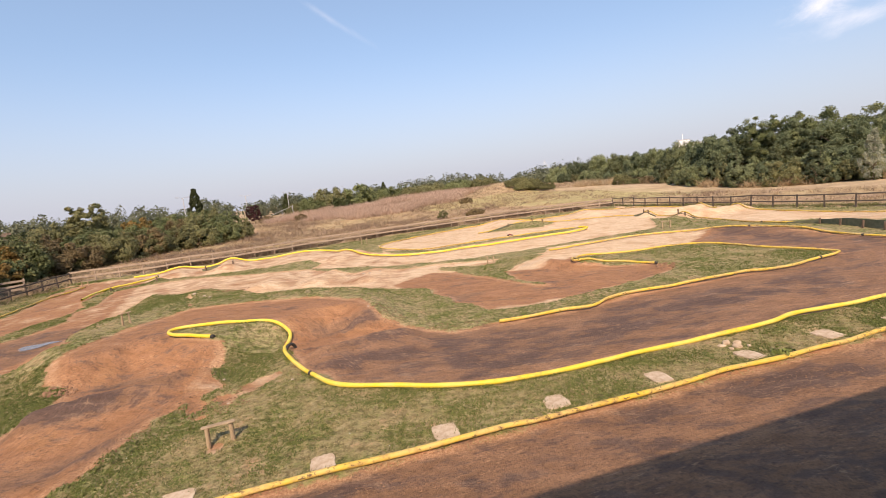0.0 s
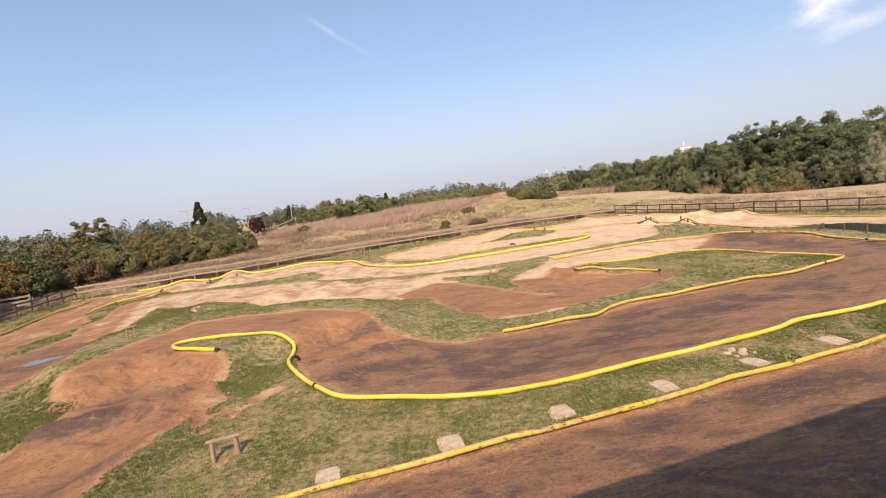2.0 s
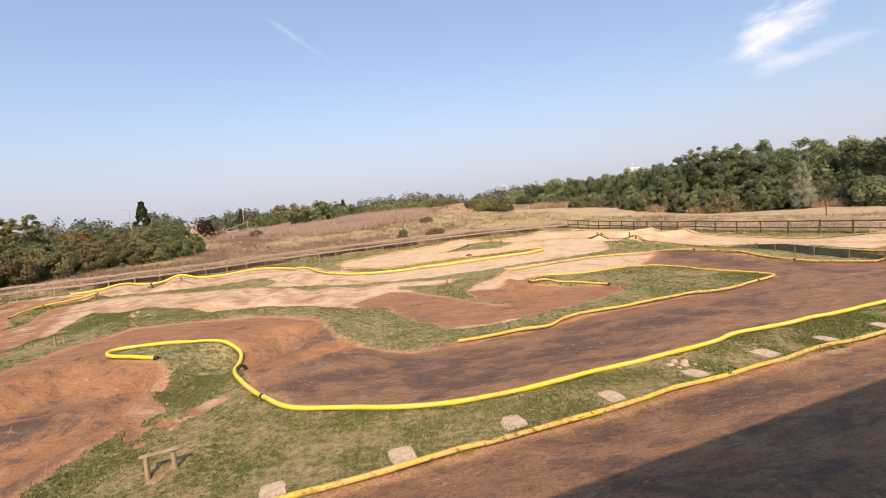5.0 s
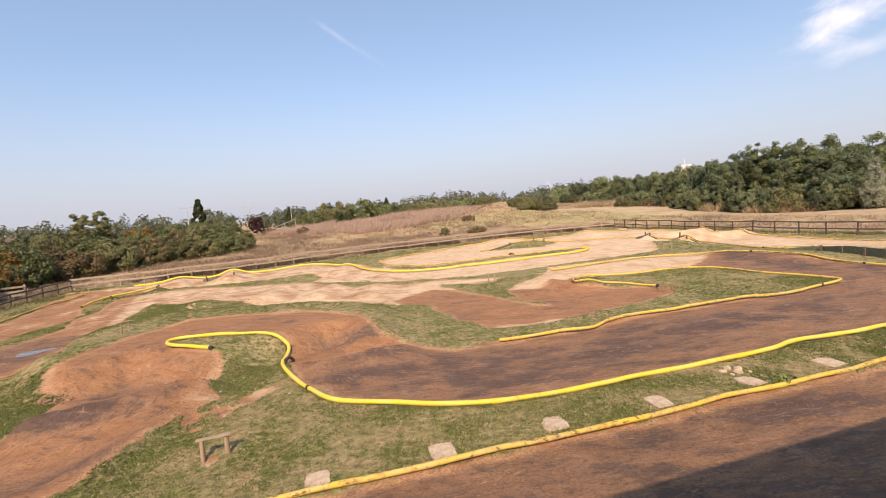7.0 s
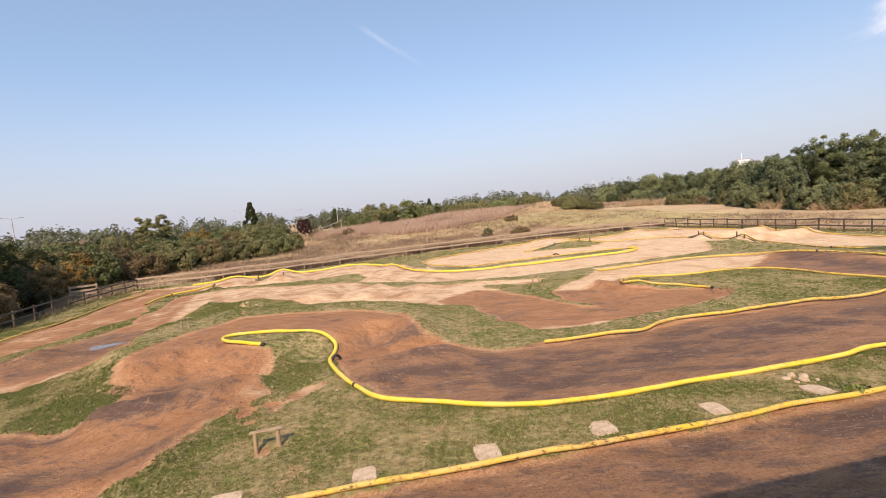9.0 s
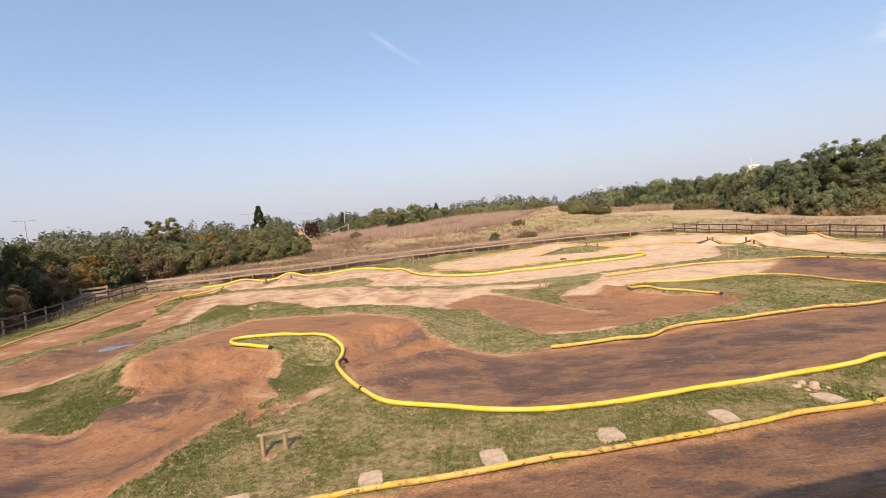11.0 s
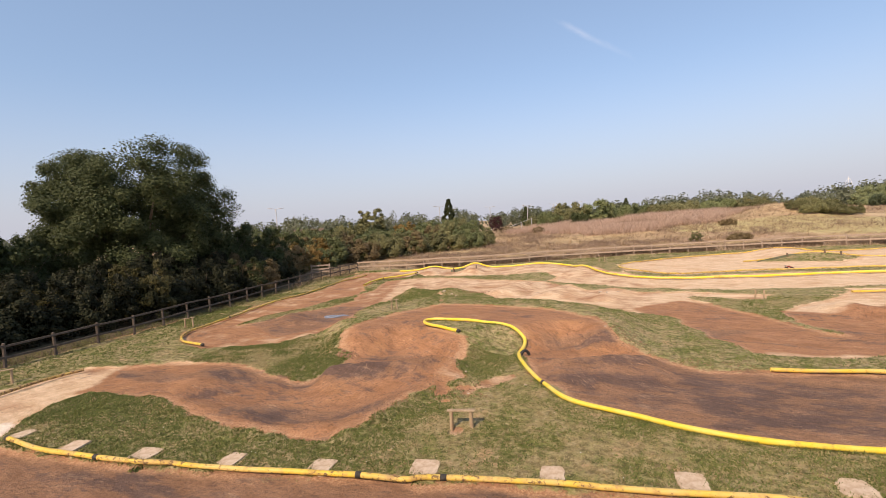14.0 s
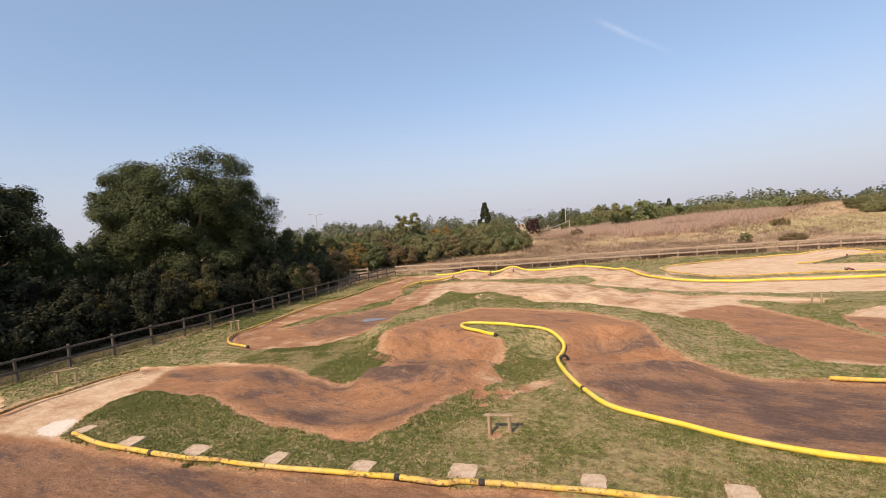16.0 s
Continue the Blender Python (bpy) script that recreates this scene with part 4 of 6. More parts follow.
def trunk_mesh(name, rng, top, girth, limbs, material):
    """A tapered trunk with limbs, for a crown one unit high."""
    verts, faces = [], []

    def limb(a, b, r0, r1, bend):
        a, b = np.array(a), np.array(b)
        mid = (a + b) / 2 + rng.normal(size=3) * bend
        ring = []
        d = (b - a) / np.linalg.norm(b - a)
        s = np.cross(d, (0.3, 0.9, 0.1))
        s /= np.linalg.norm(s)
        t = np.cross(d, s)
        for p, r in ((a, r0), (mid, (r0 + r1) / 2), (b, r1)):
            ring.append(len(verts))
            for i in range(7):
                ang = 2 * math.pi * i / 7
                verts.append(p + r * (s * math.cos(ang) + t * math.sin(ang)))
        for p, q in zip(ring, ring[1:]):
            for i in range(7):
                faces.append((p + i, p + (i + 1) % 7, q + (i + 1) % 7, q + i))

    limb((0, 0, -0.02), (0, 0, top), girth, girth * 0.6, 0.01)
    for i in range(limbs):
        a = 2 * math.pi * i / limbs + rng.uniform(-0.4, 0.4)
        start = (0, 0, top * rng.uniform(0.55, 1.0))
        end = (0.33 * math.cos(a), 0.33 * math.sin(a), top + rng.uniform(0.1, 0.5))
        limb(start, end, girth * 0.5, girth * 0.12, 0.03)
    return mesh_from(name, verts, faces, material, True)


PLANT_MESHES = {}


def plant(name, label, category, x, y, tall, wide, leaf, seed=0, shape="round", clumps=34, count=3200, size=0.035, trunk=0.25, girth=0.022, low=0.12, group="", turn=0.0, sink=0.0):
    """A tree or shrub: trunk with limbs, and a crown of leaf clumps."""
    aspect = max(0.75 if shape == "cone" else 0.5, round(wide / tall * 2) / 2)
    key = (leaf.name, seed, shape, clumps, count, size, trunk, girth, low, aspect)
    if key not in PLANT_MESHES:
        rng = np.random.default_rng(seed + 100)
        PLANT_MESHES[key] = (crown_mesh("crown", rng, clumps, count, size, leaf, shape, low, aspect), trunk_mesh("trunk", rng, trunk, girth, 6, BARK))
    ob = thing(name, x, y, height(x, y) - sink, turn, label, category, group)
    ob.scale = (wide, wide, tall)
    part("crown", PLANT_MESHES[key][0], leaf, ob)
    part("trunk", PLANT_MESHES[key][1], BARK, ob)
    return ob


def polar(bearing, far):
    """Plan place at a bearing in degrees to the left of +y."""
    a = radians(bearing)
    return -far * math.sin(a), far * math.cos(a)


# two big oaks and the dark thicket behind the netted fence
plant("oak_tree", "broad dark green oak towering over the thicket", "tree", *polar(62.2, 41), 12.7, 15.2, OAK_LEAF, 1, "round", 330, 190000, 0.0050, 0.22, 0.030, 0.08)
plant("oak_tree", "dark green oak partly hidden in the thicket", "tree", *polar(80.8, 37), 10.9, 12.6, OAK_LEAF, 2, "round", 240, 120000, 0.0062, 0.22, 0.030, 0.06)
# three more oaks out of view, added to throw shade on the thicket
for b, far in ((95, 30), (110, 31), (124, 36)):
    plant("oak_tree", "unseen oak added to shade the thicket", "tree", *polar(b, far), 11.0, 13.0, OAK_LEAF, 2, "round", 240, 120000, 0.0062, 0.22, 0.030, 0.06)
rng = np.random.default_rng(5)
NEAR_FENCE = ([40, 44, 50, 58, 70, 75, 90], [50, 46, 37, 30.5, 26, 25, 23])
for i in range(42):
    row = i % 2
    b = 89 - i * 1.0 + rng.uniform(-0.5, 0.5)
    far = float(np.interp(b, *NEAR_FENCE)) + 2.6 + row * 3.4 + rng.uniform(-0.4, 0.8)
    plant("thicket_shrub", "dense dark shrub in the shaded thicket by fence", "shrub", *polar(b, far), rng.uniform(2.4, 3.4) + row * 1.3, rng.uniform(3.6, 5.0), SHADED_THICKET_LEAF if b > 55 else (DARK_LEAF, SHADED_THICKET_LEAF, BROWN_LEAF)[i % 3], 10 + i % 4, "bush", 40, 8000, 0.016, 0.3, 0.012, 0.02, "thicket shrubs", rng.uniform(0, 360))
for b, far, tall, wide in ((62.2, 31.0, 4.1, 3.8), (70.2, 29.4, 3.5, 2.6)):
    plant("hawthorn_shrub", "olive and yellowing shrub before the dark oak", "shrub", *polar(b, far), tall, wide, SHADED_HAWTHORN_LEAF, 31, "bush", 40, 6500, 0.019, 0.3, 0.012, 0.05, "yellowing shrubs")

for b, far, tall, wide in ((71.0, 36, 5.8, 5.0), (73.4, 35, 6.0, 5.2), (75.8, 34, 5.6, 5.2), (72.6, 44, 5.4, 6.0), (69.4, 45, 5.2, 6.0), (75.5, 43, 5.0, 6.0), (53.6, 43, 6.6, 5.6), (51.2, 46, 6.2, 6.0), (48.6, 49, 5.6, 6.0), (56.4, 42, 5.6, 6.0)):
    plant("thicket_shrub", "tall dark shrub behind the thicket", "shrub", *polar(b, far), tall, wide, DARK_LEAF, 12, "bush", 40, 8000, 0.016, 0.3, 0.012, 0.02, "thicket shrubs", b * 9)

# mixed hedge with autumn colours beyond the back corner
HEDGE = [GREEN_LEAF, OLIVE_LEAF, OLIVE_LEAF, AUTUMN_LEAF, GREEN_LEAF, BROWN_LEAF]
rng = np.random.default_rng(6)
for i in range(46):
    u = i / 45
    b = 50 - 25.5 * u + rng.uniform(-0.7, 0.7)
    row = i % 3
    far = 53 + 24 * u + row * 7 + rng.uniform(-1.5, 1.5)
    leaf = HEDGE[int(rng.integers(0, 6))] if row < 2 else (GREEN_LEAF, OLIVE_LEAF)[i % 2]
    tall = (3.9, 4.9, 5.6)[row] * rng.uniform(0.85, 1.12) * (1.0 - 0.12 * u)
    plant("hedge_shrub", "bushy hedge shrub in mixed green and autumn tints", "shrub", *polar(b, far), tall, rng.uniform(4.8, 7.4), leaf, 40 + i % 3, "bush", 40, 8000, 0.0175, 0.3, 0.012, 0.02, "hedge shrubs", rng.uniform(0, 360))
plant("ash_tree", "tall rounded grey-green tree above the hedge", "tree", *polar(37.4, 78), 8.9, 5.8, OLIVE_LEAF, 50, "round", 90, 10000, 0.024, 0.35, 0.02, 0.2)
plant("poplar_tree", "tall narrow dark green poplar", "tree", *polar(27.8, 128), 10.2, 5.6, DARK_LEAF, 51, "cone", 150, 10000, 0.032, 0.1, 0.02, 0.02)
plant("poplar_tree", "narrow dark poplar on the far tree line", "tree", *polar(7.0, 235), 10.8, 6.0, DARK_LEAF, 51, "cone", 150, 10000, 0.032, 0.1, 0.02, 0.02)
plant("poplar_tree", "narrow dark poplar on the far tree line", "tree", *polar(18.4, 215), 9.6, 5.6, DARK_LEAF, 51, "cone", 150, 10000, 0.032, 0.1, 0.02, 0.02)
plant("plum_tree", "dark purple-leaved round tree in dry pasture", "tree", *polar(22.1, 103), 4.6, 3.3, PURPLE_LEAF, 52, "round", 60, 5000, 0.036, 0.2, 0.02, 0.05)
for b, far, tall, wide, leaf in ((45.6, 66, 5.3, 4.2, GREEN_LEAF), (42.8, 70, 5.6, 4.0, DARK_LEAF), (40.6, 75, 6.0, 4.6, OLIVE_LEAF), (33.5, 80, 5.4, 5.0, AUTUMN_LEAF), (30.6, 84, 5.2, 5.0, GREEN_LEAF)):
    plant("hedge_tree", "small bushy tree rising from the hedge", "tree", *polar(b, far), tall, wide, leaf, 53, "round", 60, 6000, 0.028, 0.3, 0.016, 0.1, "hedge trees")

# scrub on the pasture slope
rng = np.random.default_rng(7)
for b, far, tall, wide, leaf in ((10.8, 122, 5.0, 13.0, GREEN_LEAF), (13.6, 116, 5.4, 10.0, OLIVE_LEAF), (8.0, 128, 2.8, 10.0, GREEN_LEAF), (15.6, 110, 3.6, 7.0, GREEN_LEAF), (12.2, 104, 2.8, 5.4, DARK_LEAF), (17.3, 118, 3.0, 7.0, OLIVE_LEAF), (5.0, 138, 2.5, 12.0, GREEN_LEAF), (1.6, 142, 2.4, 12.0, OLIVE_LEAF), (-1.8, 144, 2.2, 12.0, GREEN_LEAF), (-4.6, 146, 2.2, 11.0, OLIVE_LEAF), (3.4, 130, 2.0, 9.0, OLIVE_LEAF)):
    plant("gorse_shrub", "wide green gorse shrub on the dry slope", "shrub", *polar(b, far), tall, wide, leaf, 60, "bush", 34, 3200, 0.026, 0.25, 0.01, 0.02, "gorse shrubs", rng.uniform(0, 360))
for i in range(7):
    b, far = rng.uniform(-12, 21), rng.uniform(66, 122)
    plant("scrub_bush", "low withered scrub on the dry slope", "shrub", *polar(b, far), rng.uniform(0.7, 1.5), rng.uniform(1.6, 3.4), (BROWN_LEAF, BROWN_LEAF, OLIVE_LEAF)[i % 3], 62, "bush", 26, 3000, 0.022, 0.25, 0.01, 0.02, "low scrub", rng.uniform(0, 360))
for b, far, tall, wide in ((-8.7, 93.5, 1.3, 4.2), (-10.0, 92.0, 1.5, 5.0), (-11.4, 92.5, 1.5, 5.0), (-12.6, 94.0, 1.2, 4.0), (-10.8, 96.0, 1.3, 5.6), (-9.4, 95.5, 1.2, 4.6)):
    plant("bramble_bush", "broad low bramble bush on the mound", "shrub", *polar(b, far), tall, wide, BRAMBLE_LEAF, 61, "bush", 50, 7000, 0.017, 0.2, 0.008, 0.02, "bramble bushes", b * 31)

# woodland to the side of the dirt road: bearing, distance, height, width
WOOD = [(-14.2, 175, 7.6, 9), (-17.0, 165, 8.4, 11), (-19.4, 150, 8.8, 10), (-21.6, 140, 8.0, 10), (-23.6, 132, 8.4, 10),
        (-25.6, 124, 8.2, 9), (-27.4, 118, 8.6, 9), (-29.2, 110, 8.4, 9), (-31.2, 104, 9.4, 9.5), (-34.5, 100, 13.0, 6.5),
        (-33.0, 106, 10.6, 9), (-36.4, 100, 11.0, 9), (-38.0, 102, 12.2, 10), (-40.2, 98, 9.6, 9), (-42.6, 125, 12.2, 12),
        (-45.0, 108, 10.6, 11), (-47.6, 104, 10.0, 11), (-50.2, 100, 10.2, 11), (-53.0, 98, 10.0, 11), (-56.0, 96, 10.0, 11)]
for i, (b, far, tall, wide) in enumerate(WOOD):
    leaf = (HAZY_WOOD_LEAF, HAZY_WOOD_DARK)[i % 3 == 1] if b > -30 or b < -41 else (GREEN_LEAF, HAZY_WOOD_DARK, HAZY_WOOD_DARK)[i % 3]
    plant("woodland_tree", "leafy green woodland tree beyond the dirt road", "tree", *polar(b, far), tall * 0.95, wide * 1.2, leaf, 70 + i % 4, "round", 70, 18000, 0.0130, 0.25, 0.02, 0.04, "woodland trees", i * 47.0)
rng = np.random.default_rng(8)
for i in range(34):
    u = i / 33
    b = -13.5 - 42 * u + rng.uniform(-0.5, 0.5)
    far = 128 - 48 * ease(0, 0.5, u) + rng.uniform(-4, 4)
    leaf = (HAZY_WOOD_LEAF, HAZY_WOOD_DARK, OLIVE_LEAF, HAZY_WOOD_LEAF)[i % 4]
    plant("woodland_shrub", "rounded green shrub along the woodland edge", "shrub", *polar(b, far), rng.uniform(2.4, 4.6) * (0.8 if u < 0.35 else 1.15), rng.uniform(4.5, 7.5), leaf, 80 + i % 3, "bush", 36, 7000, 0.0200, 0.3, 0.012, 0.02, "woodland shrubs", rng.uniform(0, 360))
plant("willow_bush", "pale silver-leaved bush at the woodland edge", "shrub", *polar(-42.6, 75), 6.2, 3.9, SILVER_LEAF, 90, "cone", 70, 3400, 0.020, 0.3, 0.012, 0.05)
for b, far, tall, leaf in ((-33.6, 79, 4.2, HAZY_WOOD_LEAF), (-38.6, 76, 5.4, HAZY_WOOD_DARK), (-30.2, 84, 5.0, HAZY_WOOD_DARK), (-27.0, 90, 4.2, HAZY_WOOD_LEAF), (-32.0, 82, 6.4, HAZY_WOOD_DARK), (-35.4, 80, 5.8, HAZY_WOOD_LEAF), (-46.6, 76, 4.4, HAZY_WOOD_DARK), (-25.0, 96, 4.6, HAZY_WOOD_DARK)):
    plant("young_tree", "young upright light green tree by the road", "tree", *polar(b, far), tall, 3.8, leaf, 91, "cone", 50, 4000, 0.030, 0.3, 0.014, 0.05, "young trees")


rng = np.random.default_rng(81)
for i in range(26):
    b = -21.0 - 33 * i / 25 + rng.uniform(-0.5, 0.5)
    far = 79 + 21 * float(ease(-32, -24, b)) + rng.uniform(-2, 3)
    plant("edge_bush", "low olive bush in dead grass before the woodland", "shrub", *polar(b, far), rng.uniform(0.9, 2.2), rng.uniform(2.6, 4.4), (OLIVE_LEAF, GREEN_LEAF, BROWN_LEAF, OLIVE_LEAF, HAZY_WOOD_DARK)[i % 5], 85, "bush", 34, 3600, 0.028, 0.25, 0.01, 0.02, "edge bushes", rng.uniform(0, 360))


def far_woods():
    """The long line of woods on the horizon, as one mass of leafy crowns."""
    rng = np.random.default_rng(9)
    trees, each = 760, 120
    b = np.radians(rng.uniform(-64, 96, trees))
    far = rng.uniform(215, 330, trees)
    deg = np.degrees(b)
    top = 5.0 + 3.4 * value_noise(deg * 3 + 300, far * 0 + 5, 6.0, 11) + 3.0 * value_noise(deg * 3 + 300, far * 0 + 9, 1.6, 12)
    top = top * (far / 260) * rng.uniform(0.85, 1.40, trees)
    wide = rng.uniform(2.4, 4.6, trees)
    d = rng.normal(size=(trees, each, 3))
    d /= np.linalg.norm(d, axis=2)[:, :, None]
    d = d * rng.uniform(0.25, 1.0, (trees, each, 1)) ** 0.4
    centre = np.stack([-far * np.sin(b), far * np.cos(b), top * 0.5], -1)
    p = centre[:, None] + d * np.stack([wide, wide, top * 0.5], -1)[:, None]
    verts, faces = leaves(rng, p.reshape(-1, 3), d.reshape(-1, 3) + (0, 0, 0.25), 0.62)
    verts[:, 2] = np.clip(verts[:, 2], -0.5, None)
    tagged(new("far_woods", mesh_from("far_woods", verts, faces, HAZY_FAR_LEAF)), "hazy line of distant woods on the horizon", "woods", kind="stuff")


far_woods()


# ---- grass ----
def blades(rng, x, y, z, tall, wide, count, spread):
    """Thin bent blades, one triangle each, in tufts."""
    n = len(x)
    base = np.repeat(np.stack([x, y, z], -1), count, 0) + np.c_[rng.normal(size=(n * count, 2)) * spread, np.zeros(n * count)]
    a = rng.uniform(0, 2 * math.pi, n * count)
    side = np.stack([np.cos(a), np.sin(a), 0 * a], -1) * np.repeat(wide, count)[:, None] * 0.5
    lean = rng.normal(size=(n * count, 2)) * 0.7
    h = np.repeat(tall, count) * rng.uniform(0.5, 1.2, n * count)
    tip = base + np.stack([lean[:, 0] * h, lean[:, 1] * h, h], -1)
    verts = np.stack([base - side, base + side, tip], 1).reshape(-1, 3)
    return verts, np.arange(len(verts)).reshape(-1, 3)


def ground_heights(x, y):
    f = np.clip(0.5 - inside_by(FENCED, x, y) / 0.8, 0, 1)
    t = turf_at(x, y)
    return land(x, y) + relief(x, y, np.maximum(t, f)) + f * 0.25 * (value_noise(x, y, 5.0, 8) - 0.5), t, f


GRASS_GREEN = leaf_material("green_grass", (0.066, 0.090, 0.020), (0.240, 0.255, 0.075), thin=0.15)
GRASS_DRY = leaf_material("straw_grass", (0.21, 0.168, 0.076), (0.41, 0.325, 0.165), thin=0.15)
GRASS_FOOT = leaf_material("fence_foot_grass", (0.075, 0.082, 0.026), (0.21, 0.190, 0.075), thin=0.12)
GRASS_TALL = leaf_material("tall_dry_grass", (0.36, 0.255, 0.150), (0.56, 0.425, 0.265))
BELT_WEED = leaf_material("dark_withered_weeds", (0.125, 0.088, 0.056), (0.27, 0.185, 0.125))
WEED = leaf_material("grey_weeds", (0.19, 0.130, 0.085), (0.36, 0.255, 0.175))


# Spots where the turf stays green.
LUSH = [(-13.4, 6.0, 2.6), (-10.6, 6.0, 2.2), (-7.6, 6.4, 2.0), (-15.4, 6.4, 1.6), (-5.9, 13.2, 0.7), (-7.2, 14.9, 0.9), (-10.0, 22.4, 2.4), (-13.2, 24.2, 2.2), (-5.0, 21.4, 2.0),
        (-11.6, 11.0, 1.4), (-12.6, 11.6, 1.6), (3.2, 10.0, 1.6), (8.6, 11.4, 2.0), (5.4, 16.9, 1.2), 
        (-20.8, 3.4, 2.0), (-21.6, 5.6, 2.0), (-22.2, 8.2, 2.0), (-22.6, 11.0, 2.0), (-24.0, 14.6, 1.8), (-25.2, 17.6, 1.6), (-20.4, 9.0, 1.8), (-26.6, 22.0, 1.4)]


# Paving slabs let into the turf beside the near pipe.
SLABS = ((-14.75, 4.60), (-12.60, 4.78), (-10.62, 5.25), (-8.58, 5.78), (-6.64, 6.30), (-4.76, 7.00), (-2.56, 7.64), (-0.42, 8.30),
         (1.80, 9.02), (4.17, 9.63), (6.52, 10.26), (8.78, 10.86), (11.0, 11.44), (13.3, 12.02))


def turf_blades():
    rng = np.random.default_rng(12)
    xs, ys = [], []
    for x0, x1, y0, y1, per in ((-17, 14, 4, 14, 620), (14, 40, 11, 21, 120), (-26, 17, 14, 27, 130), (-31, -14, 4, 38, 90), (-14, 30, 27, 58, 34)):
        n = int((x1 - x0) * (y1 - y0) * per)
        xs.append(rng.uniform(x0, x1, n))
        ys.append(rng.uniform(y0, y1, n))
    x, y = np.concatenate(xs), np.concatenate(ys)
    z, t, f = ground_heights(x, y)
    lush = value_noise(x, y, 2.2, 14) * 0.45 + value_noise(x, y, 0.7, 15) * 0.42 + value_noise(x, y, 0.2, 18) * 0.13
    for bx, by, r in LUSH:
        lush = lush + 0.20 * np.exp(-((x - bx) ** 2 + (y - by) ** 2) / r**2)
    keep = (t > 0.5) & (f < 0.5) & (rng.random(len(x)) < 0.25 + 1.1 * lush)
    for sx, sy in SLABS:
        keep &= np.maximum(np.abs(x - sx - 0.03), np.abs(y - sy + 0.11)) > 0.17 + 0.08 * rng.random(len(x))
    x, y, z, lush = x[keep], y[keep], z[keep], lush[keep]
    green = lush + rng.normal(size=len(x)) * 0.09 > 0.51
    reach = 1 + np.clip(np.hypot(x, y) - 12, 0, 30) / 40
    for name, label, material, pick, tall in (("turf_grass", "short green turf and clover", GRASS_GREEN, green, 0.038), ("dry_turf", "short dried straw-coloured turf", GRASS_DRY, ~green, 0.026)):
        verts, faces = blades(rng, x[pick], y[pick], z[pick] - 0.006, tall * reach[pick], 0.031 * reach[pick], 3, 0.030)
        tagged(new(name, mesh_from(name, verts, faces, material)), label, "grass", kind="stuff")


def pasture_blades():
    rng = np.random.default_rng(13)
    n = 105000
    b, far = np.radians(rng.uniform(-56, 47, n)), 36 + 105 * rng.random(n) ** 0.9
    x, y = -far * np.sin(b), far * np.cos(b)
    z, t, f = ground_heights(x, y)
    tuft = value_noise(x, y, 6.0, 16) * 0.55 + value_noise(x, y, 1.8, 17) * 0.45
    road = inside_by(ROAD, x, y)
    keep = (f > 0.8) & (road < -1) & (rng.random(n) < tuft * 1.5 - 0.15) & ((x < 20) | (rng.random(n) < 0.35))
    x, y, z, tuft = x[keep], y[keep], z[keep], tuft[keep]
    weed = tuft + rng.normal(size=len(x)) * 0.12 > 0.66
    for name, label, material, pick, tall in (("pasture_grass", "tall dry tan grass on the pasture", GRASS_TALL, ~weed, 0.34), ("pasture_weeds", "withered grey-brown weeds in dry grass", WEED, weed, 0.56)):
        k = int(pick.sum())
        verts, faces = blades(rng, x[pick], y[pick], z[pick] - 0.03, rng.uniform(0.5, 1.2, k) * tall, np.full(k, 0.07), 6, 0.22)
        tagged(new(name, mesh_from(name, verts, faces, material)), label, "grass", kind="stuff")


def fence_weeds():
    """Long grass and weeds left standing along the fences."""
    rng = np.random.default_rng(14)
    xs, ys = [], []
    for a, b, n in (((-22.9, 4.8), (-31.1, 37.7), 700), ((21.3, 58.8), (31.6, 29.0), 1300)):
        u = rng.random(n)
        side = rng.normal(size=n) * 0.30
        d = np.array(b) - np.array(a)
        d = d / np.linalg.norm(d)
        xs.append(a[0] + (b[0] - a[0]) * u - d[1] * (side + 0.15))
        ys.append(a[1] + (b[1] - a[1]) * u + d[0] * (side + 0.15))
    x, y = np.concatenate(xs), np.concatenate(ys)
    z, t, f = ground_heights(x, y)
    verts, faces = blades(rng, x, y, z - 0.02, rng.uniform(0.10, 0.34, len(x)) * np.where(x < 0, 0.8, 1.0), np.full(len(x), 0.030), 7, 0.10)
    tagged(new("fence_weeds", mesh_from("fence_weeds", verts, faces, GRASS_FOOT)), "long half-dry grass standing along the fence foot", "grass", kind="stuff")


def weed_belt():
    """A belt of withered weeds behind the back fence."""
    rng = np.random.default_rng(15)
    n = 9000
    u = rng.random(n)
    line, at = curve_points([(-26.4, 38.9), (-22.6, 40.4), (-17.6, 43.3), (-13.5, 46.5), (-6.5, 50.2), (0.9, 53.6), (8.0, 56.6), (15.0, 57.8), (21.3, 58.8)], 0.3)
    k = (u * (len(line) - 1)).astype(int)
    x, y = line[k, 0] + rng.normal(size=n) * 0.5, line[k, 1] + 0.35 + 3.4 * rng.random(n) ** 1.6
    keep = value_noise(x, y, 2.0, 22) > 0.36
    x, y = x[keep], y[keep]
    z, t, f = ground_heights(x, y)
    verts, faces = blades(rng, x, y, z - 0.03, rng.uniform(0.25, 0.7, len(x)), np.full(len(x), 0.06), 6, 0.16)
    tagged(new("weed_belt", mesh_from("weed_belt", verts, faces, BELT_WEED)), "belt of withered weeds behind the back fence", "weeds", kind="stuff")


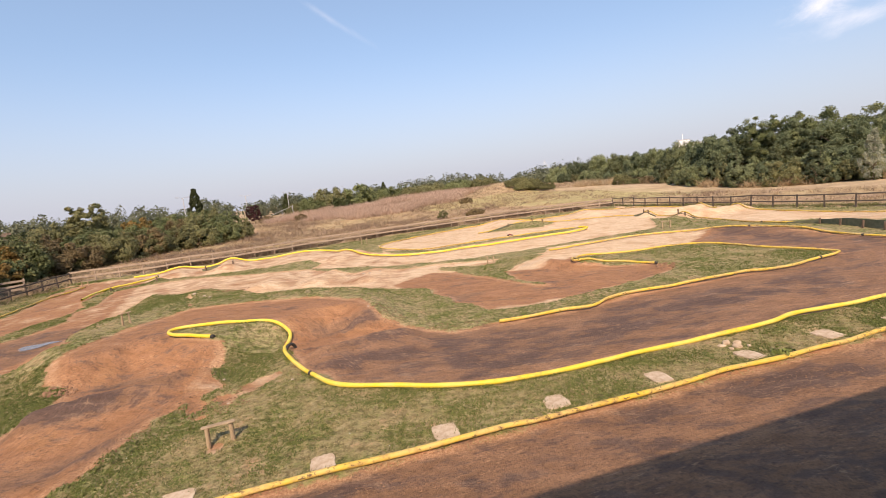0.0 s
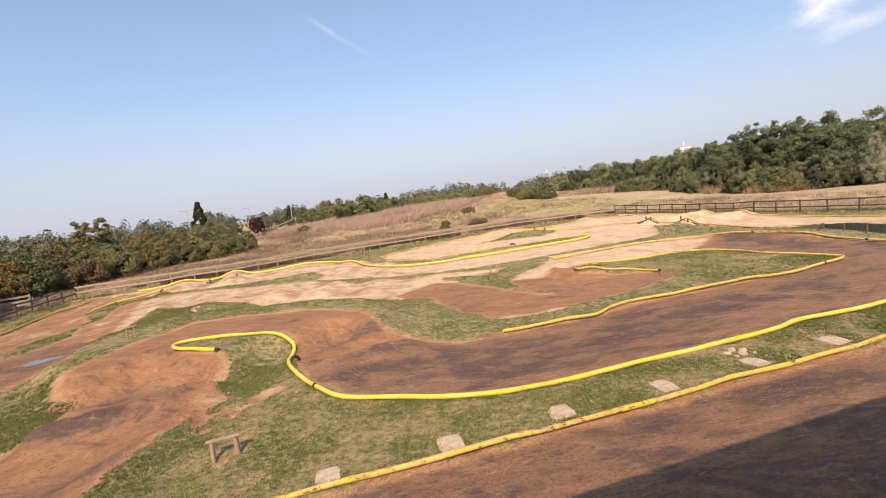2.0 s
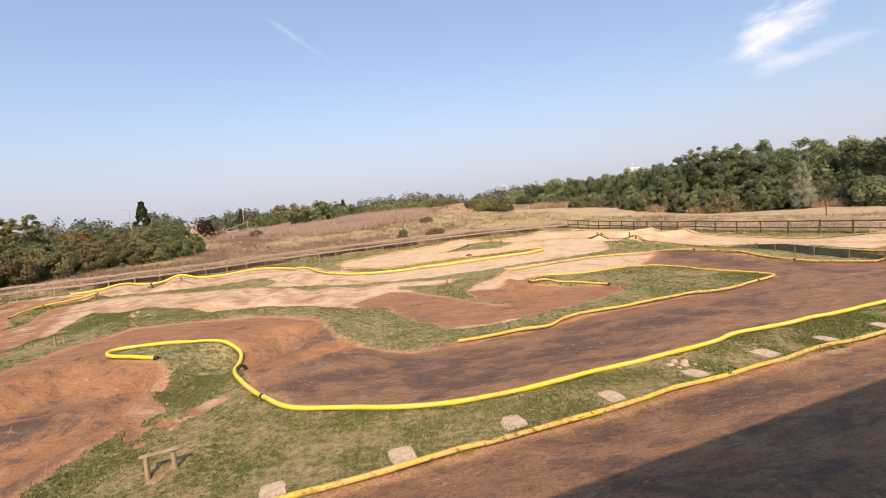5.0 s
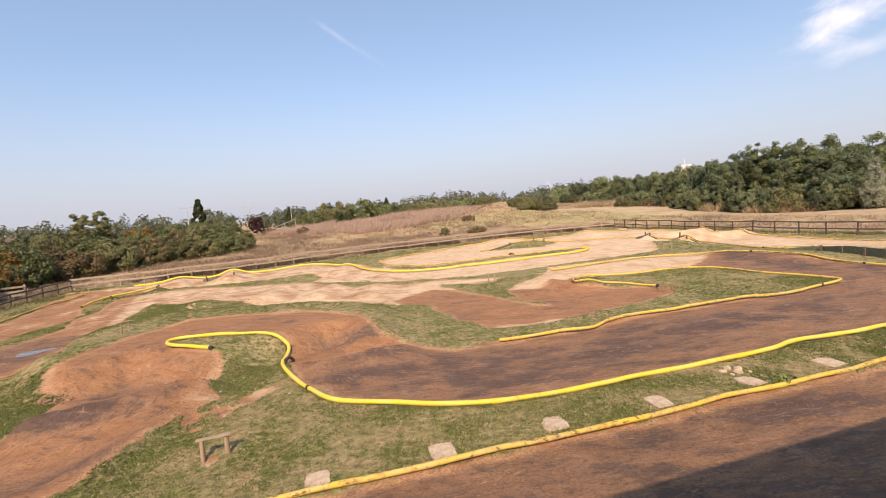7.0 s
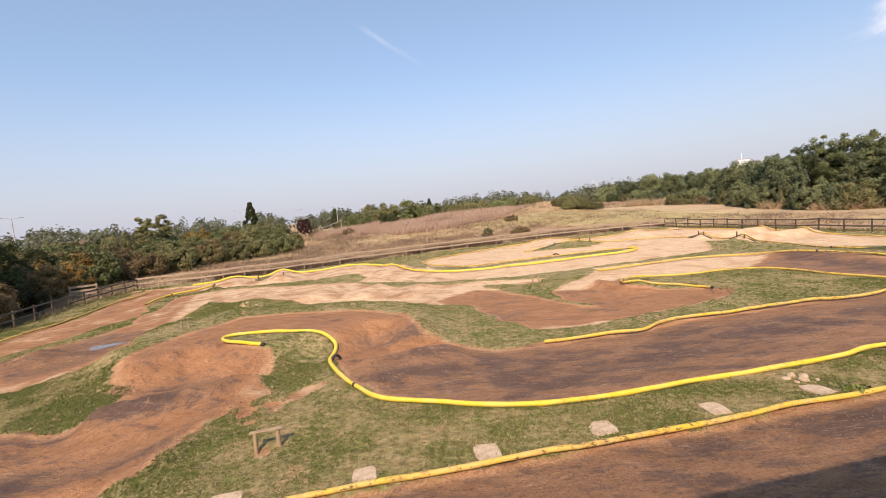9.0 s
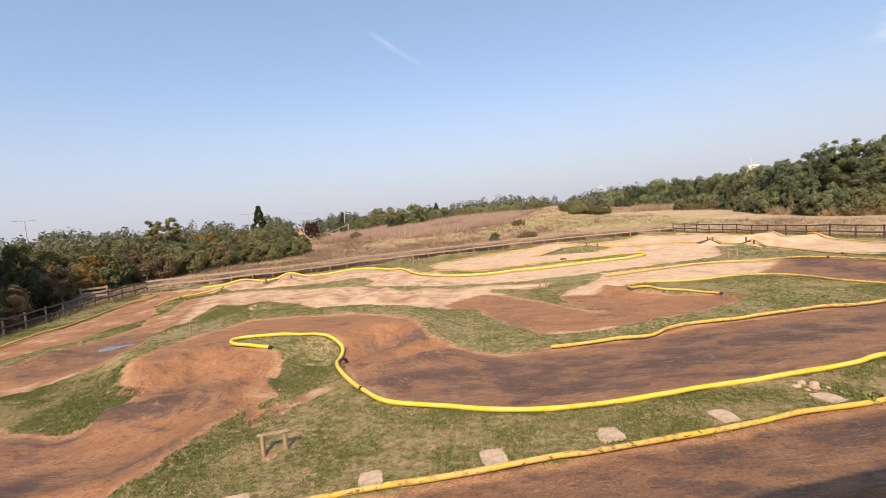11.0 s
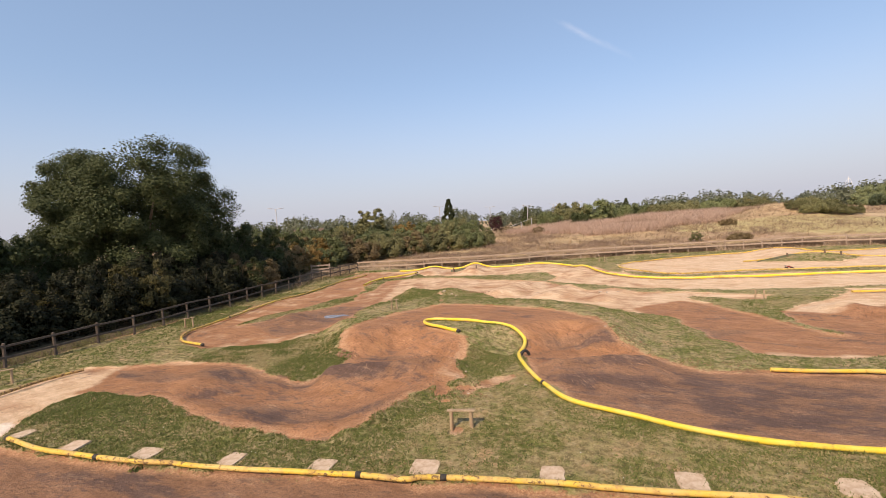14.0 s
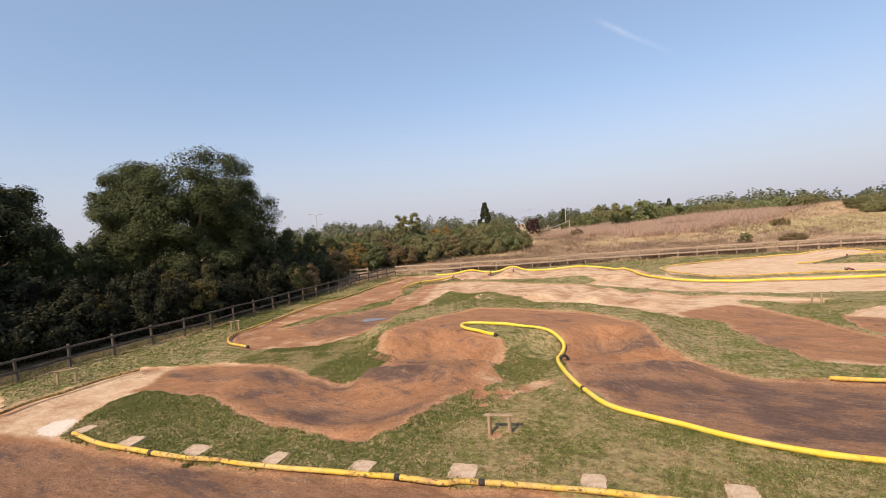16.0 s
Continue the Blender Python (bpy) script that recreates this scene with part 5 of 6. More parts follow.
def wood_fringe():
    """Bright dead grass standing along the woodland edge."""
    rng = np.random.default_rng(16)
    n = 9000
    b = np.radians(rng.uniform(-56, -16, n))
    far = 76 + 8 * rng.random(n) + 24 * ease(-32, -24, np.degrees(b))
    x, y = -far * np.sin(b), far * np.cos(b)
    keep = value_noise(x, y, 4.5, 24) > 0.5
    x, y = x[keep], y[keep]
    z, t, f = ground_heights(x, y)
    verts, faces = blades(rng, x, y, z - 0.03, rng.uniform(0.6, 1.5, len(x)), np.full(len(x), 0.10), 7, 0.35)
    tagged(new("wood_fringe_grass", mesh_from("wood_fringe_grass", verts, faces, GRASS_TALL)), "bright dead grass along the woodland edge", "grass", kind="stuff")


def daisies():
    """Small white clover heads in the turf."""
    rng = np.random.default_rng(17)
    x, y = rng.uniform(-16, 14, 900), rng.uniform(5, 14, 900)
    z, t, f = ground_heights(x, y)
    keep = (t > 0.9) & (value_noise(x, y, 1.6, 25) > 0.55)
    p = np.stack([x, y, z + 0.03], -1)[keep]
    verts, faces = leaves(rng, p, np.tile((0.0, 0.0, 1.5), (len(p), 1)), 0.009)
    tagged(new("clover_heads", mesh_from("clover_heads", verts, faces, WHITE)), "small white clover heads in the turf", "flowers", kind="stuff")


def slope_rushes():
    """Stands of tall dead rushes across the slope, pinkish in the sun."""
    rng = np.random.default_rng(18)
    n = 15000
    b, far = np.radians(rng.uniform(-7, 21, n)), rng.uniform(78, 118, n)
    x, y = -far * np.sin(b), far * np.cos(b)
    keep = (value_noise(x * 0.5, y, 5.0, 26) > 0.57) & (inside_by(MOWN, x, y) < -1)
    x, y = x[keep], y[keep]
    z, t, f = ground_heights(x, y)
    verts, faces = blades(rng, x, y, z - 0.03, rng.uniform(0.6, 1.3, len(x)), np.full(len(x), 0.09), 6, 0.3)
    tagged(new("dead_rushes", mesh_from("dead_rushes", verts, faces, RUSH)), "stands of tall dead pinkish rushes on the slope", "rushes", kind="stuff")


def pipe_fringe():
    """Grass and dead straw that has grown up against the near pipes."""
    rng = np.random.default_rng(19)
    for name, label, points, side, n, material in (("straw_fringe", "dead straw caught along the near pipe", PIPE_NEAR, -1, 2300, GRASS_DRY), ("grass_fringe", "longer grass growing against the near pipe", PIPE_NEAR, 1, 3000, GRASS_GREEN),
                                                   ("grass_fringe", "longer grass growing against the winding pipe", PIPE_INNER, 1, 2600, GRASS_GREEN)):
        line, at = curve_points(points, 0.1)
        d = np.gradient(line, axis=0)
        d /= np.linalg.norm(d, axis=1)[:, None]
        k = rng.integers(0, len(line), n)
        k = k[(np.abs(line[k, 0]) < 17) & (value_noise(line[k, 0], line[k, 1], 0.7, 27 + side) > 0.42)]
        off = side * (0.06 + np.abs(rng.normal(size=len(k))) * 0.045)
        x, y = line[k, 0] - d[k, 1] * off, line[k, 1] + d[k, 0] * off
        z, t, f = ground_heights(x, y)
        verts, faces = blades(rng, x, y, z - 0.008, rng.uniform(0.03, 0.085, len(x)) * (0.55 if side < 0 else 1.0), np.full(len(x), 0.016), 5, 0.022)
        tagged(new(name, mesh_from(name, verts, faces, material)), label, "grass", kind="stuff")


RUSH = leaf_material("dead_rushes", (0.36, 0.245, 0.175), (0.56, 0.410, 0.310))
turf_blades()
slope_rushes()
pipe_fringe()
wood_fringe()
daisies()
weed_belt()
pasture_blades()
fence_weeds()


# ---- trackside things ----
def marshal_hurdle(x, y, turn, wide, tall, label, plank=True, seed=0, stout=1.0):
    """Two round stakes, most with a plank nailed on top."""
    rng = np.random.default_rng(200 + seed)
    ob = thing("stake_hurdle", x, y, height(x, y), turn, label, "stake hurdle", "stake hurdles")
    for s in (-1, 1):
        bm = bmesh.new()
        log(bm, 0.042 * stout, 0.038 * stout, tall + 0.1, pose(s * (wide / 2 - 0.06), 0, -0.1, rng.uniform(-3, 3), s * rng.uniform(-5, 1), 0), 10, 0.06, rng)
        part("stake", bm, STAKE_WOOD, ob)
    if plank:
        bm = bmesh.new()
        log(bm, 0.05 * stout, 0.05 * stout, wide + 0.04, pose(-wide / 2 - 0.02, 0, tall + 0.012, 0, 90 + rng.uniform(-1.5, 1.5), 0) @ Matrix.Diagonal((0.36, 1.3, 1, 1)), 10, 0.05, rng)
        part("plank", bm, STAKE_WOOD, ob, "half-round weathered plank")
    return ob


marshal_hurdle(-4.84, 8.66, 23, 0.57, 0.43, "low wooden hurdle of stakes on bare turf", True, 1, 1.12)
marshal_hurdle(-12.7, 17.6, 66, 0.42, 0.44, "low wooden hurdle beside the raised lane", True, 2)
marshal_hurdle(2.36, 26.25, 10, 0.50, 0.46, "pair of bare wooden stakes on turf", False, 3)
marshal_hurdle(15.5, 32.7, 8, 0.72, 0.50, "pale wooden hurdle before the double jump", True, 4)
marshal_hurdle(-7.85, 44.0, 10, 0.62, 0.62, "pair of pale stakes near the back fence", False, 5)
marshal_hurdle(-22.72, 13.95, 62, 0.50, 0.46, "wooden hurdle outside the pipe bend by fence", True, 6)
marshal_hurdle(-20.6, 6.05, 74, 0.62, 0.46, "wooden hurdle on the verge by netted fence", True, 7)
marshal_hurdle(-28.1, 35.3, 30, 0.50, 0.46, "pair of stakes in the fence corner", False, 8)
marshal_hurdle(20.9, 56.6, 12, 0.62, 0.42, "small pale hurdle in the far fence corner", True, 9)


def paving(x, y, turn, sx, sy, seed):
    """A worn square slab sunk to the turf, with ragged broken edges and a hollowed top."""
    rng = np.random.default_rng(300 + seed)
    bm = bmesh.new()
    side = 11
    grid = {}
    for i in range(side):
        for j in range(side):
            u, v = 2 * i / (side - 1) - 1, 2 * j / (side - 1) - 1
            rim = max(abs(u), abs(v))
            rag = 0.05 * noise.noise(Vector((u * 2.3, v * 2.3, seed * 3.1))) + (rng.uniform(-0.055, 0.03) if rim > 0.99 else 0)
            round_off = 1 - 0.10 * (abs(u) * abs(v)) ** 3
            z = 0.018 + 0.007 * noise.noise(Vector((u * 1.5 + seed, v * 1.5, 0.3))) - 0.004 * (1 - rim)
            grid[i, j] = bm.verts.new((sx / 2 * u * (1 + rag) * round_off, sy / 2 * v * (1 + rag) * round_off, z))
    for i in range(side - 1):
        for j in range(side - 1):
            bm.faces.new((grid[i, j], grid[i + 1, j], grid[i + 1, j + 1], grid[i, j + 1]))
    rim = [e for e in bm.edges if len(e.link_faces) == 1]
    skirt = [v for v in bmesh.ops.extrude_edge_only(bm, edges=rim)["geom"] if isinstance(v, bmesh.types.BMVert)]
    for v in skirt:
        v.co = (v.co.x * 1.03, v.co.y * 1.03, -0.05)
    me = bpy.data.meshes.new("paving_slab")
    bm.to_mesh(me)
    bm.free()
    me.materials.append(SLAB)
    ob = new("paving_slab", me)
    ob.matrix_world = pose(x, y, height(x, y), rng.uniform(-1.5, 1.5), rng.uniform(-1.5, 1.5), turn)
    tagged(ob, "worn sandy paving slab sunk in the turf", "paving slab", "paving slabs")


for i, (x, y) in enumerate(SLABS):
    paving(x + 0.03, y - 0.11, 15 + (i * 7) % 9 - 4, 0.42 + 0.05 * (i % 3), 0.54, i)


def stone(x, y, size, seed, group, label, buried=0.3, name="stone", material=None):
    rng = np.random.default_rng(400 + seed)
    bm = bmesh.new()
    bmesh.ops.create_icosphere(bm, subdivisions=2, radius=1.0)
    for v in bm.verts:
        v.co = v.co * (1 + 0.25 * (noise.noise(v.co * 1.3 + Vector((seed, 0, 0)))) + rng.uniform(-0.05, 0.05))
    bmesh.ops.transform(bm, matrix=Matrix.Diagonal((size, size * rng.uniform(0.6, 0.9), size * rng.uniform(0.4, 0.6), 1)), verts=bm.verts)
    me = bpy.data.meshes.new(name)
    bm.to_mesh(me)
    bm.free()
    me.materials.append(material or STONE)
    ob = new(name, me)
    ob.matrix_world = pose(x, y, height(x, y) + size * 0.5 * (0.6 - buried), 0, 0, rng.uniform(0, 360))
    tagged(ob, label, "stone", group)


def weed_clump(x, y, size, seed):
    rng = np.random.default_rng(700 + seed)
    n = 60
    d = rng.normal(size=(n, 3)) * (1, 1, 0.5)
    d[:, 2] = np.abs(d[:, 2])
    verts, faces = leaves(rng, d * size * 0.4, d, size * 0.22)
    ob = new("weed_clump", mesh_from("weed_clump", verts, faces, GRASS_GREEN))
    ob.matrix_world = pose(x, y, height(x, y))
    tagged(ob, "green weed growing against the pipe", "weed", kind="stuff")


for i, (x, y, s) in enumerate(((7.15, 10.05, 0.22), (7.4, 10.1, 0.16), (-10.2, 4.75, 0.14), (1.9, 8.55, 0.12))):
    weed_clump(x, y, s, i)

def clods(x, y, rx, ry, count, size, seed, label):
    """A patch of crumbled clay."""
    rng = np.random.default_rng(500 + seed)
    verts, faces = [], []
    a, q = rng.uniform(0, 2 * math.pi, count), np.sqrt(rng.random(count))
    px, py = x + rx * q * np.cos(a), y + ry * q * np.sin(a)
    pz = ground_heights(px, py)[0]
    for c in zip(px, py, pz):
        s = size * rng.uniform(0.4, 1.5)
        c = np.array(c) + (0, 0, s * 0.2)
        k = len(verts)
        verts += [c + s * np.array(d) * rng.uniform(0.7, 1.2) for d in ((1, 0, 0), (0, 1, 0), (-1, 0, 0), (0, -1, 0), (0, 0, 0.8), (0, 0, -0.8))]
        faces += [(k + i, k + (i + 1) % 4, k + 4) for i in range(4)] + [(k + (i + 1) % 4, k + i, k + 5) for i in range(4)]
    tagged(new("clay_clods", mesh_from("clay_clods", verts, faces, CLOD)), label, "clay", kind="stuff")


CLOD = plain_material("clay_clods", (0.17, 0.090, 0.052), (0.33, 0.19, 0.115), 9.0, 0.95)


def hollow_ring(x, y):
    """A black half ring added in the bank for the dark hollow under the pipe."""
    pts = [(0.20 * math.cos(a), 0, 0.22 * math.sin(a)) for a in np.linspace(0, math.pi, 13)]
    ob = new("hollow_ring", tube("hollow_ring", pts, 0.05, RUBBER, 8))
    ob.matrix_world = pose(x, y, height(x, y) - 0.03, 0, 0, 62)
    tagged(ob, "black half ring standing for a dark hollow", "tyre")


hollow_ring(-5.28, 14.25)
clods(-0.6, 14.9, 1.8, 0.25, 130, 0.02, 7, "clay crumbs along the turf edge")
clods(-7.0, 9.5, 0.3, 1.8, 130, 0.02, 8, "clay crumbs along the turf edge")

# broken slab by the pipe, and loose stones
for i, (x, y, s) in enumerate(((6.50, 10.92, 0.13), (6.72, 10.84, 0.10), (6.32, 10.80, 0.09), (6.60, 10.66, 0.12), (6.86, 10.62, 0.07), (6.42, 10.58, 0.06))):
    stone(x, y, s, i, "broken slab pieces", "broken piece of pale paving on turf", material=SLAB)
for i, (x, y, s) in enumerate(((-6.3, 11.9, 0.05), (-4.35, 11.55, 0.05), (-13.6, 25.1, 0.10), (-14.4, 25.6, 0.12), (-13.1, 24.7, 0.08), (-5.0, 26.5, 0.12), (-4.6, 26.3, 0.09), (-4.1, 26.9, 0.08), (-5.6, 10.6, 0.04), (-7.1, 12.4, 0.045), (-3.1, 16.6, 0.05))):
    stone(x, y, s, 20 + i, "loose stones", "small pale loose stone beside the lane")


clods(-18.4, 16.4, 1.5, 1.3, 420, 0.03, 1, "dark crumbled clay heap by the puddle")
clods(-11.6, 7.0, 3.2, 0.35, 220, 0.018, 2, "crumbled clay along the turf edge")
clods(-11.2, 12.4, 0.45, 0.3, 90, 0.045, 3, "dark clay lumps at the bank end")
clods(-5.9, 10.6, 0.9, 0.8, 120, 0.025, 4, "clay crumbs on bare turf")
clods(-2.4, 16.3, 0.6, 0.9, 90, 0.028, 5, "clay lumps at the foot of the bank")
clods(-3.0, 6.75, 3.5, 0.22, 160, 0.016, 9, "clay crumbs beside the front straight")
clods(5.0, 9.05, 4.0, 0.22, 160, 0.016, 10, "clay crumbs beside the front straight")
clods(-7.1, 13.0, 0.35, 1.2, 90, 0.022, 11, "clay crumbs down the bank of the island")
clods(-2.2, 14.9, 0.9, 0.35, 90, 0.024, 12, "clay lumps at the foot of the bank")
clods(-12.6, 26.1, 1.2, 0.3, 90, 0.04, 13, "dark clay lumps along the turf edge")
clods(9.7, 20.6, 0.5, 0.6, 60, 0.06, 6, "pale clay lumps at the turf corner")


def puddle():
    rng = np.random.default_rng(21)
    bm = bmesh.new()
    ring = []
    for i in range(28):
        a = 2 * math.pi * i / 28
        r = 1 + 0.25 * math.sin(3 * a + 1) + rng.uniform(-0.1, 0.1)
        ring.append(bm.verts.new((0.72 * r * math.cos(a), 0.40 * r * math.sin(a), 0)))
    bm.faces.new(ring)
    n = Nodes("puddle_water")
    n.put(n.out.inputs["Transmission Weight"], 0.3)
    mat = n.finish((0.27, 0.205, 0.16), 0.20, n.noise(9, 3), 0.03, 0.01, spec=0.6)
    me = bpy.data.meshes.new("puddle")
    bm.to_mesh(me)
    bm.free()
    me.materials.append(mat)
    ob = new("puddle", me)
    x, y = -17.0, 18.3
    ob.matrix_world = pose(x, y, sum(height(x + a, y + b) for a in (-0.6, 0, 0.6) for b in (-0.3, 0, 0.3)) / 9 + 0.012, 0, 0, 38)
    tagged(ob, "shallow muddy puddle on the lane", "puddle")


puddle()


# ---- boards that hold the jumps ----
def board_wall(label, points, tops, stakes, seed=0):
    """Green boards set on edge along a lane, held by short stakes."""
    rng = np.random.default_rng(600 + seed)
    ob = thing("retaining_board", points[0][0], points[0][1], 0, 0, label, "retaining board")
    x0, y0 = points[0]
    for (ax, ay), (bx, by), ha, hb in zip(points, points[1:], tops, tops[1:]):
        n = np.array([-(by - ay), bx - ax]) / math.hypot(bx - ax, by - ay) * 0.012
        bm = bmesh.new()
        vs = []
        for s in (-1, 1):
            vs.append([bm.verts.new((px - x0 + s * n[0], py - y0 + s * n[1], pz)) for px, py, pz in ((ax, ay, -0.1), (bx, by, -0.1), (bx, by, hb), (ax, ay, ha))])
        a, b = vs
        bm.faces.new(a)
        bm.faces.new(b[::-1])
        for i in range(4):
            bm.faces.new((a[i], b[i], b[(i + 1) % 4], a[(i + 1) % 4]))
        bmesh.ops.recalc_face_normals(bm, faces=bm.faces)
        part("board", bm, BOARD_GREEN, ob)
    for x, y, tall in stakes:
        bm = bmesh.new()
        box(bm, 0.09, 0.09, tall + 0.1, pose(x - x0, y - y0, height(x, y) + tall / 2 - 0.05, rng.uniform(-3, 3), rng.uniform(-3, 3), rng.uniform(0, 40)), 0.01)
        part("stake", bm, DARK_RAIL, ob)


board_wall("dark green boards holding up the raised lane", [(21.5, 29.3), (22.25, 27.6), (22.3, 25.9), (22.3, 23.9), (22.4, 21.8), (22.6, 19.6)], (0.05, 0.26, 0.44, 0.46, 0.40, 0.30),
           [(22.12, 27.5, 0.36), (22.14, 26.1, 0.40), (22.16, 24.7, 0.42), (22.2, 23.5, 0.44), (22.32, 21.6, 0.46)], 1)
board_wall("grey-green board closing the side of a jump", [(17.75, 43.7), (18.25, 42.3), (18.65, 41.2)], (0.05, 0.40, 0.05), [(18.15, 42.5, 0.36), (18.35, 42.0, 0.32)], 2)
board_wall("grey-green board closing the side of a jump", [(19.1, 39.3), (19.35, 38.2), (19.75, 36.8)], (0.05, 0.42, 0.05), [(19.2, 38.3, 0.42), (19.4, 37.6, 0.3)], 3)
board_wall("dark board under the back jump", [(-20.0, 37.3), (-18.6, 37.0), (-17.2, 37.4)], (0.10, 0.36, 0.10), [(-19.6, 37.1, 0.42), (-17.4, 37.2, 0.28)], 4)
board_wall("weathered board beside the long back jump", [(3.9, 43.0), (6.2, 44.7), (8.8, 45.1), (10.4, 45.3)], (0.02, 0.38, 0.36, 0.05), [(6.0, 44.5, 0.3), (8.4, 44.9, 0.34), (9.4, 45.05, 0.3)], 5)


def short_stake(x, y, tall, label):
    bm = bmesh.new()
    log(bm, 0.06, 0.055, tall + 0.1, pose(0, 0, -0.1, 4, -5, 0), 8)
    me = bpy.data.meshes.new("short_stake")
    bm.to_mesh(me)
    bm.free()
    me.materials.append(DARK_RAIL)
    ob = new("short_stake", me)
    ob.matrix_world = pose(x, y, height(x, y))
    tagged(ob, label, "stake", "short stakes")


short_stake(-21.55, 33.8, 0.34, "short dark stake on the low bank")
short_stake(-22.9, 30.9, 0.26, "short dark stake below the pipe")
short_stake(43.6, 44.6, 1.2, "lone thin stake by the dirt road")


def wooden_gate():
    """A low gate of pale boards outside the fence corner."""
    x, y = polar(43.9, 46.6)
    ob = thing("wooden_gate", x, y, height(x, y), 40, "low gate of pale weathered boards by fence", "gate")
    for s in (-0.85, 0.85):
        bm = bmesh.new()
        log(bm, 0.07, 0.06, 1.25, pose(s, 0, -0.05), 8)
        part("post", bm, RAIL_WOOD, ob)
    for z in (0.45, 0.72, 1.05):
        bm = bmesh.new()
        box(bm, 1.85, 0.035, 0.15, pose(0, -0.07, z), 0.006)
        part("board", bm, RAIL_WOOD, ob)


wooden_gate()


def rc_car(x, y, turn):
    """A small off-road model car."""
    ob = thing("model_car", x, y, height(x, y), turn, "small dark off-road model car on the lane", "model car")
    bm = bmesh.new()
    box(bm, 0.40, 0.13, 0.05, pose(0, 0, 0.085), 0.012)
    box(bm, 0.16, 0.11, 0.07, pose(-0.02, 0, 0.14), 0.02)
    part("body", bm, RED_BODY, ob, "dark red body shell")
    bm = bmesh.new()
    box(bm, 0.07, 0.19, 0.012, pose(-0.20, 0, 0.19), 0.003)
    part("wing", bm, RUBBER, ob)
    for px in (-0.15, 0.16):
        for py in (-0.13, 0.13):
            bm = bmesh.new()
            log(bm, 0.057, 0.057, 0.05, pose(px, py - 0.025, 0.057, -90, 0, 0), 14)
            part("wheel", bm, RUBBER, ob)


RED_BODY = plain_material("dark_red_body", (0.20, 0.03, 0.02), (0.28, 0.05, 0.03), 8.0, 0.4)
rc_car(5.3, 38.9, 12)


# ---- the stand behind the camera, which throws the shadow on the front straight ----
def drivers_stand():
    ob = thing("drivers_stand", 4.0, 0.86, 0, 16.1, "raised timber drivers' stand with flat roof", "stand")
    deep = 4.0
    bm = bmesh.new()
    box(bm, 21.0, deep, 0.12, pose(0.5, -deep / 2 - 0.05, 2.80), 0.01)
    part("deck", bm, RAIL_WOOD, ob)
    bm = bmesh.new()
    box(bm, 21.4, deep + 0.2, 0.16, pose(0.5, -deep / 2 - 0.10, 5.42), 0.01)
    part("roof", bm, DARK_RAIL, ob)
    bm = bmesh.new()
    box(bm, 21.0, 0.10, 5.3, pose(0.5, -deep - 0.10, 2.66), 0.01)
    part("back_wall", bm, RAIL_WOOD, ob)
    for px in (-9.8, -7.0, 1.5, 5.0, 8.0, 10.8):
        for py in (-0.35, -deep + 0.1):
            bm = bmesh.new()
            box(bm, 0.12, 0.12, 5.40, pose(px, py, 2.65), 0.01)
            part("post", bm, DARK_RAIL, ob)


drivers_stand()


# ---- far things ----
def street_lamp(b, far, tall, seed):
    x, y = polar(b, far)
    ob = thing("street_lamp", x, y, height(x, y), b + 4, "tall grey double-armed street lamp beyond the hedge", "street lamp", "street lamps")
    part("column", tube("column", [(0, 0, -0.2), (0, 0, tall * 0.5), (0, 0, tall - 0.3), (0, 0, tall)], np.array([0.16, 0.13, 0.11, 0.09]), STEEL, 8), STEEL, ob)
    for s in (-1, 1):
        arm = part("arm", tube("arm", [(0, 0, tall - 0.15), (s * 0.5, 0, tall + 0.05), (s * 1.1, 0, tall + 0.12)], 0.05, STEEL, 6), STEEL, ob)
        bm = bmesh.new()
        box(bm, 0.95, 0.30, 0.16, pose(s * 1.45, 0, tall + 0.14, 0, s * -5, 0), 0.05)
        part("lamp_head", bm, STEEL, arm, "dark grey lamp head")


for i, (b, far, tall) in enumerate(((48.2, 125, 10.2), (28.9, 150, 9.7), (22.7, 170, 9.6), (18.2, 185, 9.5), (15.1, 205, 9.5), (53.0, 122, 10.0), (12.2, 230, 9.7))):
    street_lamp(b, far, tall, i)


def handrail():
    x, y = polar(20.3, 112)
    ob = thing("handrail", x, y, height(x, y), 20, "slanting pale handrail in the pasture", "handrail")
    part("rail", tube("rail", [(-0.4, 0, 0.9), (2.6, 0, 1.9), (5.0, 0, 2.7)], 0.05, STEEL, 6), STEEL, ob)
    for px, pz in ((0.0, 1.05), (2.4, 1.9), (4.8, 2.8)):
        part("post", tube("post", [(px, 0, -0.2), (px, 0, pz * 0.5), (px, 0, pz)], 0.06, STEEL, 6), STEEL, ob)


handrail()


def white_building():
    """White flat-roofed block with a rooftop cabin, far beyond the woodland."""
    x, y = polar(-28.0, 420)
    ob = thing("office_building", x, y, 0, -28, "white flat-roofed building beyond the woodland", "building")
    for name, sx, sy, sz, px, pz, mat in (("wall", 19, 14, 18.4, 0, 9.2, WHITE), ("upper_storey", 8, 9, 3.0, -4, 20.0, WHITE), ("roof", 20, 15, 0.5, 0, 18.6, STEEL), ("cabin_roof", 9, 10, 0.4, -4, 21.6, STEEL)):
        bm = bmesh.new()
        box(bm, sx, sy, sz, pose(px, 0, pz), 0.1)
        part(name, bm, mat, ob)
    part("mast", tube("mast", [(-5, 0, 21.5), (-5, 0, 23.5), (-5, 0, 26)], 0.2, WHITE, 6), WHITE, ob)
    for i in range(7):
        bm = bmesh.new()
        box(bm, 2.0, 0.3, 1.4, pose(-9 + i * 3.0, -7.0, 16.4), 0.05)
        part("window", bm, GLASS_DARK, ob)


